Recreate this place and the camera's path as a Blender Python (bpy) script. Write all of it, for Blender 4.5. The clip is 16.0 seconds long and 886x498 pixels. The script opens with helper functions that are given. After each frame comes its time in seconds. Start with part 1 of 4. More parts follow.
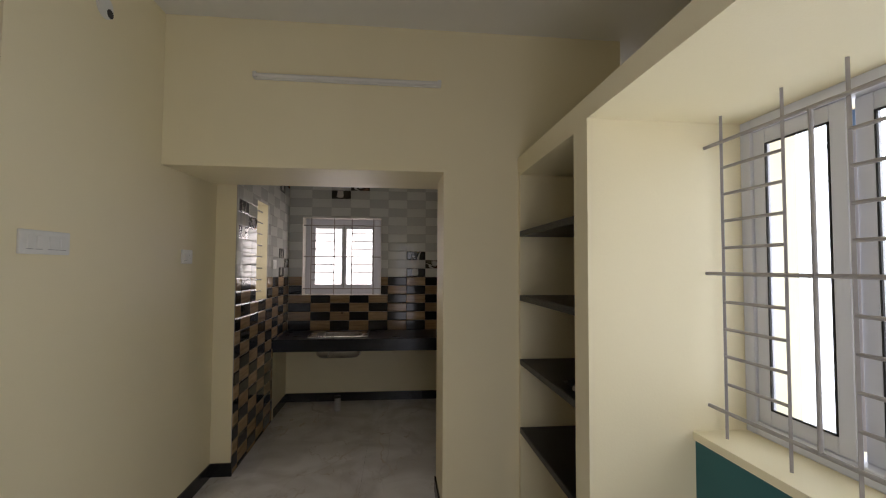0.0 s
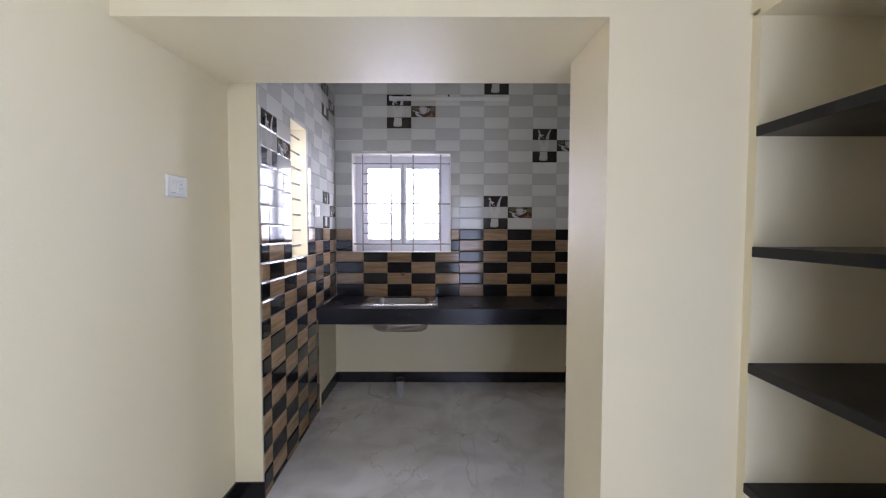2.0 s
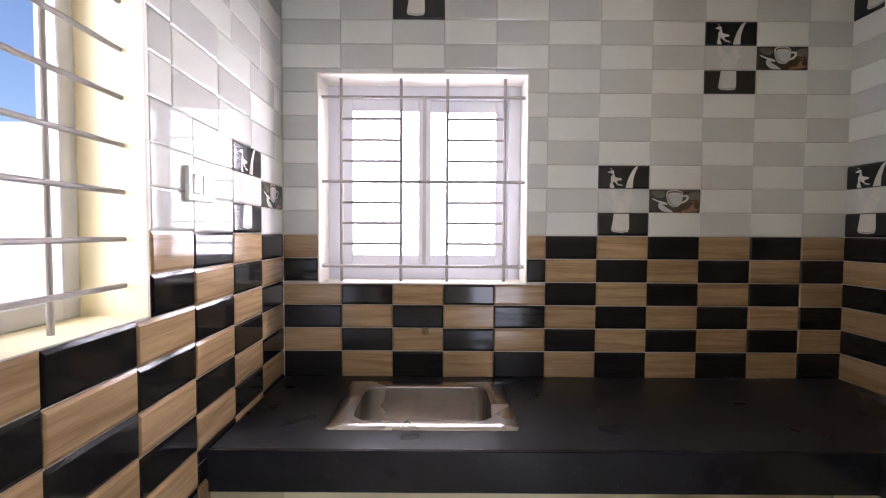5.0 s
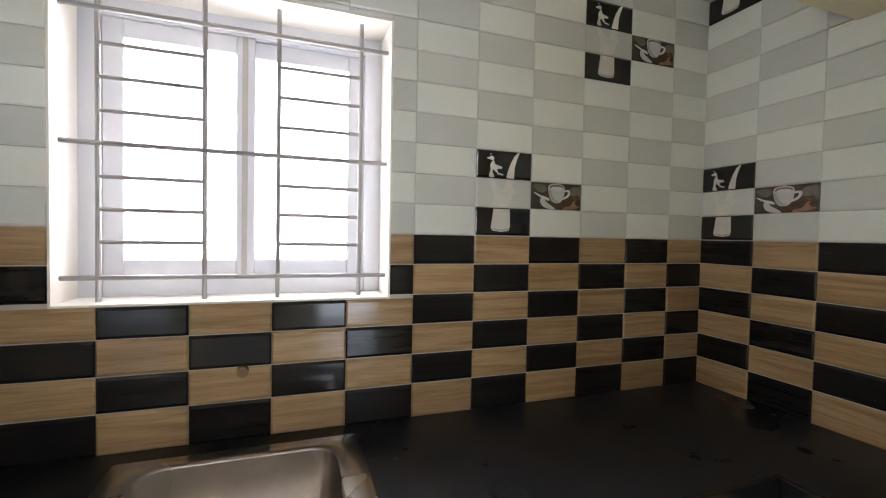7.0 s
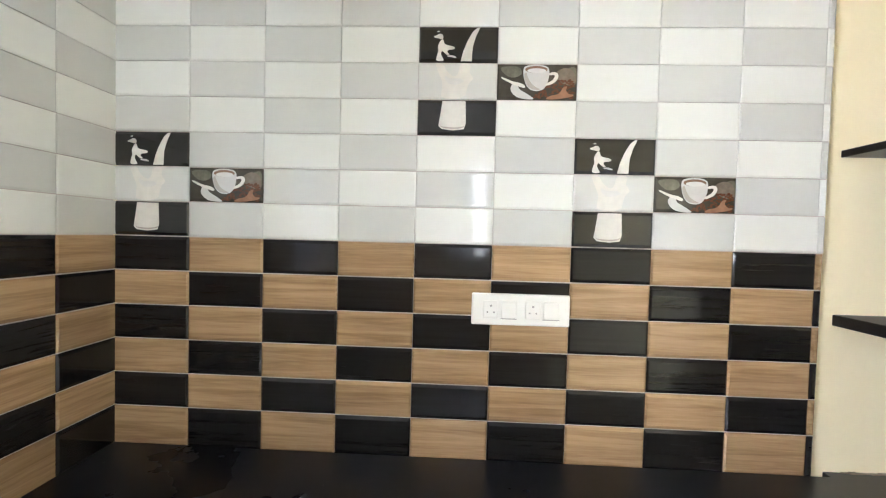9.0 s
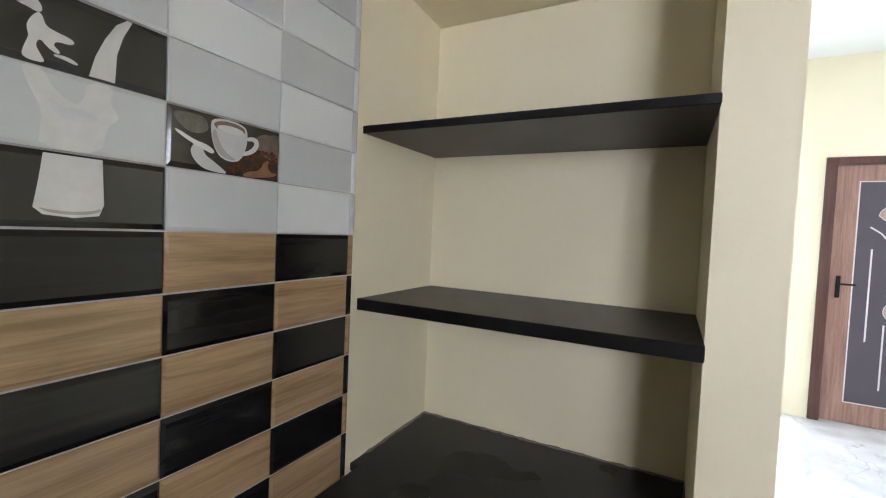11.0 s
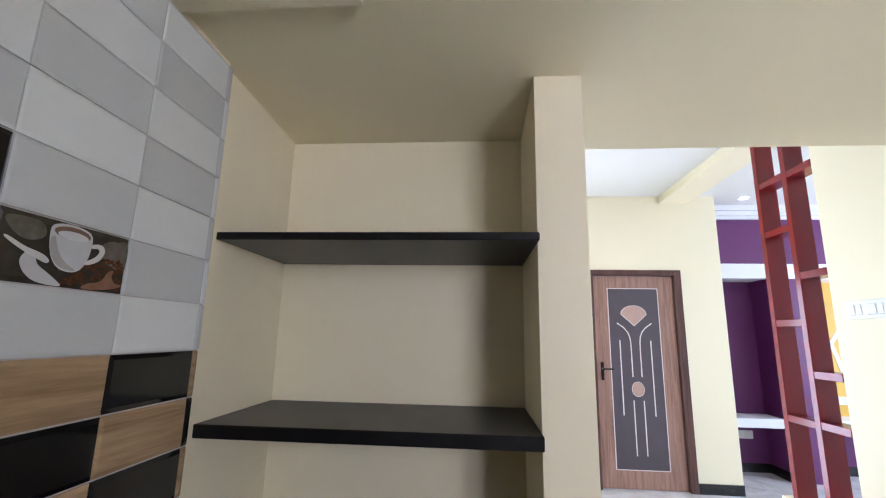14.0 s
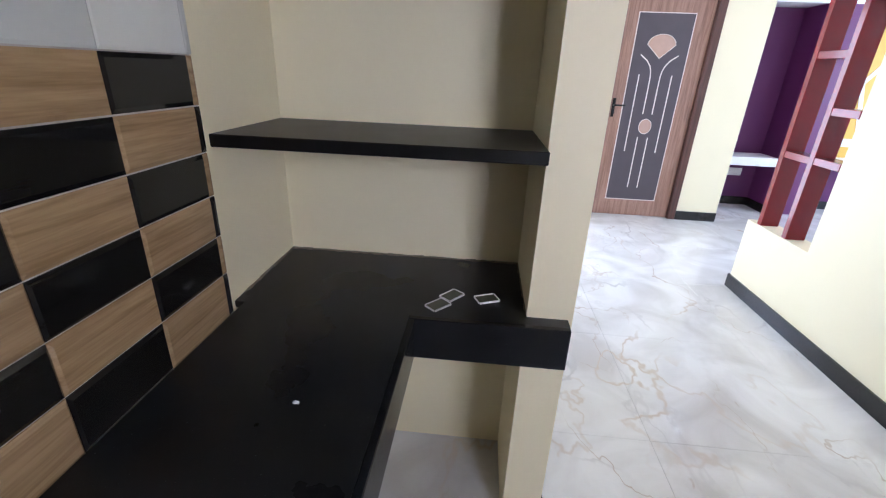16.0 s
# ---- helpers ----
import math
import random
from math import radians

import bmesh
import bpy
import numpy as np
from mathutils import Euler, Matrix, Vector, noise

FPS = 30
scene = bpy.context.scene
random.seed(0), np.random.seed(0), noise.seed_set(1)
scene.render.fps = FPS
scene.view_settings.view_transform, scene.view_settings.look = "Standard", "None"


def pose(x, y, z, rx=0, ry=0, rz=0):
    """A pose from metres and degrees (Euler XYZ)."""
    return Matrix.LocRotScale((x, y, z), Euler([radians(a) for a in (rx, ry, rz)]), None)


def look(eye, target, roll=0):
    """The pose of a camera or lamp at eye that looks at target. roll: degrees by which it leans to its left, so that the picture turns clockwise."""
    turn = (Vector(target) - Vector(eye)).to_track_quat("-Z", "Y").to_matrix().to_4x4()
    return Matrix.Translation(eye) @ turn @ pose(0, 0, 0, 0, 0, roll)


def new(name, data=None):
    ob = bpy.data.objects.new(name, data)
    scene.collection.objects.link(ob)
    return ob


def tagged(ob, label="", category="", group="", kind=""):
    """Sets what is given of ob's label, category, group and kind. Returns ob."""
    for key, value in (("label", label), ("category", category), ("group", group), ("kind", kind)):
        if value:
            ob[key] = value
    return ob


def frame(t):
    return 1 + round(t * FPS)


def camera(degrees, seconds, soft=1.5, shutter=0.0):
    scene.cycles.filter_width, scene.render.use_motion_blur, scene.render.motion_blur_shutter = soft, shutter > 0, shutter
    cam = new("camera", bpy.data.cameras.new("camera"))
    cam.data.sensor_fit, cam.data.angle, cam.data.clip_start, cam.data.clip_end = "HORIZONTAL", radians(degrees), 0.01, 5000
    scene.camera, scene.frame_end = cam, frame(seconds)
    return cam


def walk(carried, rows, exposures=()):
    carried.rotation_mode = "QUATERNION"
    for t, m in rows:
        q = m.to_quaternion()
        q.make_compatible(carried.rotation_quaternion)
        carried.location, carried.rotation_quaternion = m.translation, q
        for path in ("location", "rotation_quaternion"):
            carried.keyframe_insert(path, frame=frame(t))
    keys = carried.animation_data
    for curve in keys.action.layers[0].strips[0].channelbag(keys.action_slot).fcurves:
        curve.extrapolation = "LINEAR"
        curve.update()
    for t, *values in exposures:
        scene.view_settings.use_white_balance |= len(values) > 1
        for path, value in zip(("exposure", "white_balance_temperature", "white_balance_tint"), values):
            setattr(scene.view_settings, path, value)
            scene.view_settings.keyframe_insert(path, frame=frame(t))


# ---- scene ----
cam = camera(91.1, 16.0, soft=1.15)
PATH = [
    (0, (0.096, 0.498, 1.528), (0.301, 2.486, 1.611), 0.3),
    (0.5, (0.059, 0.582, 1.497), (0.088, 2.58, 1.583), 0.1),
    (1, (-0.022, 0.914, 1.446), (-0.011, 2.914, 1.418), 0.2),
    (1.5, (-0.086, 1.253, 1.398), (-0.086, 3.25, 1.305), 0.2),
    (2, (-0.17, 1.66, 1.421), (-0.17, 3.657, 1.324), 0.1),
    (2.5, (-0.291, 2.095, 1.433), (-0.282, 4.092, 1.334), 0.4),
    (3, (-0.324, 2.489, 1.41), (-0.327, 4.486, 1.313), 0.3),
    (3.5, (-0.355, 2.847, 1.432), (-0.365, 4.844, 1.335), 0.3),
    (4, (-0.439, 3.219, 1.437), (-0.447, 5.216, 1.342), 0.3),
    (6.5, (-0.465, 4.119, 1.401), (-0.379, 6.116, 1.356), 0.7),
    (7, (-0.411, 4.217, 1.405), (0.258, 6.101, 1.346), 1.1),
    (7.5, (-0.291, 4.373, 1.414), (0.894, 5.982, 1.336), 1.0),
    (8, (-0.161, 4.461, 1.42), (1.433, 5.666, 1.34), 1.2),
    (8.5, (-0.044, 4.548, 1.419), (1.84, 5.216, 1.35), 1.3),
    (9, (0.034, 4.592, 1.433), (2.031, 4.683, 1.37), 1.5),
    (9.5, (0.149, 4.571, 1.399), (2.08, 4.05, 1.357), 1.7),
    (10, (0.327, 4.501, 1.421), (2.037, 3.465, 1.364), 1.8),
    (10.2, (0.382, 4.466, 1.42), (1.958, 3.236, 1.366), 1.7),
    (12.3, (0.661, 4.53, 1.446), (0.84, 2.538, 1.41), 1.6),
    (12.5, (0.66, 4.548, 1.448), (0.813, 2.554, 1.486), 0.9),
    (13, (0.634, 4.581, 1.476), (0.804, 2.622, 1.84), 1.0),
    (13.5, (0.634, 4.594, 1.47), (0.786, 2.645, 1.892), 0.9),
    (14, (0.633, 4.569, 1.453), (0.792, 2.613, 1.84), 1.1),
    (14.5, (0.647, 4.55, 1.399), (0.791, 2.555, 1.357), 1.2),
    (15, (0.659, 4.539, 1.393), (0.796, 2.645, 0.764), 2.7),
    (15.5, (0.655, 4.542, 1.395), (0.787, 2.699, 0.629), 2.7),
    (16, (0.642, 4.553, 1.402), (0.783, 2.709, 0.639), 2.4),
]
EXPOSURES = [(0, -2.0, 6450, 18), (0.5, -1.95, 5850, 18), (1, -1.68, 5600, 22), (1.5, -0.78, 5400, 23), (2.5, -0.34, 5200, 24), (3.5, 0.0, 5600, 24), (4, 0.26, 5800, 26),
             (6.5, 0.05, 5750, 14), (7, 0.28, 5800, 12), (8, 1.08, 5900, 13), (8.5, 1.42, 5700, 13), (9, 1.6, 5500, 13), (10, 1.0, 5350, 11), (12.3, 0.1, 5300, 19), (14.5, 0.1, 5250, 19), (16, 0.26, 5180, 19)]
walk(cam, [(t, look(eye, target, roll)) for t, eye, target, roll in PATH], EXPOSURES)

# ---- world and large lights ----
world = bpy.data.worlds.new("sky")
scene.world = world
world.use_nodes = True
wn = world.node_tree
sky = wn.nodes.new("ShaderNodeTexSky")
sky.sky_type, sky.sun_disc = "NISHITA", False
sky.sun_elevation, sky.sun_rotation = radians(62), radians(207)
wn.links.new(sky.outputs[0], wn.nodes["Background"].inputs[0])
wn.nodes["Background"].inputs[1].default_value = 0.15
sun = new("sun", bpy.data.lights.new("sun", "SUN"))
sun.data.energy, sun.data.angle, sun.data.color = 5.0, radians(0.6), (1, 0.96, 0.9)
sun.matrix_world = look((0, 0, 10), (1.5, 3.0, 5.0))


def window_light(name, eye, target, w, h, watts, colour=(0.95, 0.97, 1.0)):
    lamp = new(name, bpy.data.lights.new(name, "AREA"))
    lamp.data.shape, lamp.data.size, lamp.data.size_y = "RECTANGLE", w, h
    lamp.data.energy, lamp.data.color = watts, colour
    lamp.matrix_world = look(eye, target)
    return lamp


window_light("daylight_kitchen", (-0.75, 6.35, 1.72), (-0.75, 4.0, 1.5), 1.7, 1.4, 116, (1.0, 0.915, 0.855))
window_light("daylight_side", (-1.85, 4.08, 1.75), (0.6, 5.25, 1.2), 0.9, 1.3, 30, (1.0, 0.93, 0.84))
window_light("daylight_dining", (1.74, 1.45, 1.55), (0, 1.45, 1.55), 1.45, 1.45, 65, (0.88, 0.95, 1.0))
window_light("daylight_living", (-5.35, 1.6, 1.5), (-2, 1.2, 1.0), 2.2, 1.4, 104, (0.90, 0.96, 1.0))
# Added fill from an unseen opening; brightens the arch wall and under the counter.
window_light("daylight_entrance", (0.5, -0.26, 1.05), (0.5, 3.0, 1.05), 0.85, 2.0, 42)

# ---- materials ----


def mat(name, colour, rough=0.6, metal=0.0, spec=0.5, scale=6.0, vary=0.06, fine=180.0, bump=0.05, coat=0.0, piece=0.0, detail=4.0):
    """A painted or plain surface: two scales of variation in colour, and fine relief."""
    m = bpy.data.materials.new(name)
    m.use_nodes = True
    t = m.node_tree
    b = t.nodes["Principled BSDF"]
    co = t.nodes.new("ShaderNodeTexCoord")
    n1 = t.nodes.new("ShaderNodeTexNoise")
    n1.inputs["Scale"].default_value, n1.inputs["Detail"].default_value = scale, detail
    n2 = t.nodes.new("ShaderNodeTexNoise")
    n2.inputs["Scale"].default_value, n2.inputs["Detail"].default_value = fine, 3
    for n in (n1, n2):
        t.links.new(co.outputs["Object"], n.inputs["Vector"])
    mix = t.nodes.new("ShaderNodeMix")
    mix.data_type = "RGBA"
    lo = tuple(max(0, c * (1 - vary)) for c in colour)
    hi = tuple(min(1, c * (1 + vary)) for c in colour)
    mix.inputs["A"].default_value, mix.inputs["B"].default_value = (*lo, 1), (*hi, 1)
    add = t.nodes.new("ShaderNodeMath")
    add.operation = "MULTIPLY_ADD"
    t.links.new(n2.outputs["Fac"], add.inputs[0])
    add.inputs[1].default_value = 0.35
    t.links.new(n1.outputs["Fac"], add.inputs[2])
    sub = t.nodes.new("ShaderNodeMath")
    sub.operation = "SUBTRACT"
    sub.use_clamp = True
    t.links.new(add.outputs[0], sub.inputs[0])
    sub.inputs[1].default_value = 0.17
    t.links.new(sub.outputs[0], mix.inputs["Factor"])
    out = mix.outputs["Result"]
    if piece:
        info = t.nodes.new("ShaderNodeObjectInfo")
        hsv = t.nodes.new("ShaderNodeHueSaturation")
        mr = t.nodes.new("ShaderNodeMapRange")
        mr.inputs["To Min"].default_value, mr.inputs["To Max"].default_value = 1 - piece, 1 + piece
        t.links.new(info.outputs["Random"], mr.inputs["Value"])
        t.links.new(mr.outputs[0], hsv.inputs["Value"])
        t.links.new(out, hsv.inputs["Color"])
        out = hsv.outputs[0]
    t.links.new(out, b.inputs["Base Color"])
    r = t.nodes.new("ShaderNodeMapRange")
    r.inputs["To Min"].default_value, r.inputs["To Max"].default_value = max(0.02, rough * 0.85), min(1, rough * 1.15)
    t.links.new(n1.outputs["Fac"], r.inputs["Value"])
    t.links.new(r.outputs[0], b.inputs["Roughness"])
    b.inputs["Metallic"].default_value, b.inputs["Specular IOR Level"].default_value = metal, spec
    b.inputs["Coat Weight"].default_value = coat
    b.inputs["Coat Roughness"].default_value = 0.03
    if bump:
        bm_ = t.nodes.new("ShaderNodeBump")
        bm_.inputs["Strength"].default_value, bm_.inputs["Distance"].default_value = bump, 0.004
        t.links.new(n2.outputs["Fac"], bm_.inputs["Height"])
        t.links.new(bm_.outputs[0], b.inputs["Normal"])
    return m


def wood(name, dark, light, rough=0.25, along="X", piece=0.1, spec=0.5, ring=14.0):
    """Wood grain that runs along one axis of the object."""
    m = bpy.data.materials.new(name)
    m.use_nodes = True
    t = m.node_tree
    b = t.nodes["Principled BSDF"]
    co = t.nodes.new("ShaderNodeTexCoord")
    info = t.nodes.new("ShaderNodeObjectInfo")
    vec = t.nodes.new("ShaderNodeVectorMath")
    vec.operation = "MULTIPLY_ADD"
    t.links.new(info.outputs["Random"], vec.inputs[0])
    vec.inputs[1].default_value = (7.3, 5.1, 9.7)
    t.links.new(co.outputs["Object"], vec.inputs[2])
    mp = t.nodes.new("ShaderNodeMapping")
    mp.inputs["Scale"].default_value = {"X": (0.9, ring, ring), "Y": (ring, 0.9, ring), "Z": (ring, ring, 0.9)}[along]
    t.links.new(vec.outputs[0], mp.inputs["Vector"])
    n = t.nodes.new("ShaderNodeTexNoise")
    n.inputs["Scale"].default_value, n.inputs["Detail"].default_value, n.inputs["Distortion"].default_value = 2.2, 6, 0.9
    t.links.new(mp.outputs[0], n.inputs["Vector"])
    f = t.nodes.new("ShaderNodeTexNoise")
    f.inputs["Scale"].default_value, f.inputs["Detail"].default_value = 14, 3
    t.links.new(mp.outputs[0], f.inputs["Vector"])
    su = t.nodes.new("ShaderNodeMath")
    su.operation = "MULTIPLY_ADD"
    t.links.new(f.outputs["Fac"], su.inputs[0])
    su.inputs[1].default_value = 0.4
    t.links.new(n.outputs["Fac"], su.inputs[2])
    ramp = t.nodes.new("ShaderNodeValToRGB")
    ramp.color_ramp.elements[0].position, ramp.color_ramp.elements[0].color = 0.5, (*dark, 1)
    ramp.color_ramp.elements[1].position, ramp.color_ramp.elements[1].color = 0.85, (*light, 1)
    t.links.new(su.outputs[0], ramp.inputs[0])
    hsv = t.nodes.new("ShaderNodeHueSaturation")
    mr = t.nodes.new("ShaderNodeMapRange")
    mr.inputs["To Min"].default_value, mr.inputs["To Max"].default_value = 1 - piece, 1 + piece
    t.links.new(info.outputs["Random"], mr.inputs["Value"])
    t.links.new(mr.outputs[0], hsv.inputs["Value"])
    t.links.new(ramp.outputs[0], hsv.inputs["Color"])
    t.links.new(hsv.outputs[0], b.inputs["Base Color"])
    b.inputs["Roughness"].default_value, b.inputs["Specular IOR Level"].default_value = rough, spec
    return m


def marble():
    """Polished white vitrified floor tile with grey clouds and rust-brown veins."""
    m = bpy.data.materials.new("marble_floor")
    m.use_nodes = True
    t = m.node_tree
    b = t.nodes["Principled BSDF"]
    co = t.nodes.new("ShaderNodeTexCoord")
    geo = t.nodes.new("ShaderNodeNewGeometry")
    cl = t.nodes.new("ShaderNodeTexNoise")
    cl.inputs["Scale"].default_value, cl.inputs["Detail"].default_value, cl.inputs["Distortion"].default_value = 2.3, 7, 1.2
    t.links.new(geo.outputs["Position"], cl.inputs["Vector"])
    base = t.nodes.new("ShaderNodeValToRGB")
    base.color_ramp.elements[0].position, base.color_ramp.elements[0].color = 0.33, (0.60, 0.58, 0.55, 1)
    base.color_ramp.elements[1].position, base.color_ramp.elements[1].color = 0.62, (0.80, 0.79, 0.77, 1)
    t.links.new(cl.outputs["Fac"], base.inputs[0])
    out = base.outputs[0]
    for scale, width, colour, seed in ((1.7, 0.0055, (0.40, 0.29, 0.19, 1), 3.0), (1.2, 0.009, (0.60, 0.52, 0.43, 1), 23.0), (1.8, 0.016, (0.58, 0.56, 0.54, 1), 11.0)):
        mp = t.nodes.new("ShaderNodeMapping")
        mp.inputs["Location"].default_value = (seed, seed * 0.7, 0)
        mp.inputs["Rotation"].default_value = (0, 0, 0.6)
        mp.inputs["Scale"].default_value = (1.0, 0.6, 1.0)
        t.links.new(geo.outputs["Position"], mp.inputs["Vector"])
        n = t.nodes.new("ShaderNodeTexNoise")
        n.inputs["Scale"].default_value, n.inputs["Detail"].default_value = scale, 5
        n.inputs["Roughness"].default_value, n.inputs["Distortion"].default_value = 0.52, 0.25
        t.links.new(mp.outputs[0], n.inputs["Vector"])
        d = t.nodes.new("ShaderNodeMath")
        d.operation = "SUBTRACT"
        t.links.new(n.outputs["Fac"], d.inputs[0])
        d.inputs[1].default_value = 0.5
        a = t.nodes.new("ShaderNodeMath")
        a.operation = "ABSOLUTE"
        t.links.new(d.outputs[0], a.inputs[0])
        r = t.nodes.new("ShaderNodeMapRange")
        r.interpolation_type = "SMOOTHSTEP"
        r.inputs["From Min"].default_value, r.inputs["From Max"].default_value = width, 0.0
        t.links.new(a.outputs[0], r.inputs["Value"])
        pn = t.nodes.new("ShaderNodeTexNoise")
        pn.inputs["Scale"].default_value = 1.7
        t.links.new(mp.outputs[0], pn.inputs["Vector"])
        pr = t.nodes.new("ShaderNodeMapRange")
        pr.inputs["From Min"].default_value, pr.inputs["From Max"].default_value = 0.47, 0.64
        t.links.new(pn.outputs["Fac"], pr.inputs["Value"])
        mu = t.nodes.new("ShaderNodeMath")
        mu.operation = "MULTIPLY"
        t.links.new(r.outputs[0], mu.inputs[0])
        t.links.new(pr.outputs[0], mu.inputs[1])
        mix = t.nodes.new("ShaderNodeMix")
        mix.data_type = "RGBA"
        t.links.new(mu.outputs[0], mix.inputs["Factor"])
        t.links.new(out, mix.inputs["A"])
        mix.inputs["B"].default_value = colour
        out = mix.outputs["Result"]
    t.links.new(out, b.inputs["Base Color"])
    b.inputs["Roughness"].default_value = 0.07
    dn = t.nodes.new("ShaderNodeTexNoise")
    dn.inputs["Scale"].default_value, dn.inputs["Detail"].default_value = 9, 6
    t.links.new(geo.outputs["Position"], dn.inputs["Vector"])
    dr = t.nodes.new("ShaderNodeMapRange")
    dr.inputs["To Min"].default_value, dr.inputs["To Max"].default_value = 0.03, 0.13
    t.links.new(dn.outputs["Fac"], dr.inputs["Value"])
    t.links.new(dr.outputs[0], b.inputs["Roughness"])
    return m


def glass_mat():
    m = bpy.data.materials.new("window_glass")
    m.use_nodes = True
    b = m.node_tree.nodes["Principled BSDF"]
    b.inputs["Base Color"].default_value = (0.96, 0.98, 0.98, 1)
    b.inputs["Transmission Weight"].default_value, b.inputs["Roughness"].default_value, b.inputs["IOR"].default_value = 1.0, 0.0, 1.05
    return m


def lamp_mat(name, colour, power):
    m = bpy.data.materials.new(name)
    m.use_nodes = True
    b = m.node_tree.nodes["Principled BSDF"]
    b.inputs["Emission Color"].default_value, b.inputs["Emission Strength"].default_value = (*colour, 1), power
    return m


def granite(name, dust, rough_lo, rough_hi):
    """Polished black granite with fine pale specks and a thin film of dust."""
    m = mat(name, (0.010, 0.0105, 0.013), 0.3, spec=0.32, scale=5, vary=0.5, fine=420, bump=0.03)
    t = m.node_tree
    b = t.nodes["Principled BSDF"]
    co = t.nodes.new("ShaderNodeTexCoord")
    base = b.inputs["Base Color"].links[0].from_socket
    for scale, lo, hi, colour, amount in ((240.0, 0.70, 0.76, (0.10, 0.10, 0.105, 1), 0.8), (3.5, 0.48, 0.75, (0.085, 0.082, 0.080, 1), dust), (75.0, 0.755, 0.78, (0.25, 0.24, 0.22, 1), 0.4)):
        n = t.nodes.new("ShaderNodeTexNoise")
        n.inputs["Scale"].default_value, n.inputs["Detail"].default_value = scale, 2 if scale > 10 else 6
        t.links.new(co.outputs["Object"], n.inputs["Vector"])
        r = t.nodes.new("ShaderNodeMapRange")
        r.inputs["From Min"].default_value, r.inputs["From Max"].default_value, r.inputs["To Max"].default_value = lo, hi, amount
        t.links.new(n.outputs["Fac"], r.inputs["Value"])
        x = t.nodes.new("ShaderNodeMix")
        x.data_type = "RGBA"
        t.links.new(r.outputs[0], x.inputs["Factor"])
        t.links.new(base, x.inputs["A"])
        x.inputs["B"].default_value = colour
        base = x.outputs["Result"]
        if scale < 10:
            rr = t.nodes.new("ShaderNodeMapRange")
            rr.inputs["From Min"].default_value, rr.inputs["From Max"].default_value = 0.35, 0.7
            rr.inputs["To Min"].default_value, rr.inputs["To Max"].default_value = rough_lo, rough_hi
            t.links.new(n.outputs["Fac"], rr.inputs["Value"])
            t.links.new(rr.outputs[0], b.inputs["Roughness"])
    t.links.new(base, b.inputs["Base Color"])
    return m


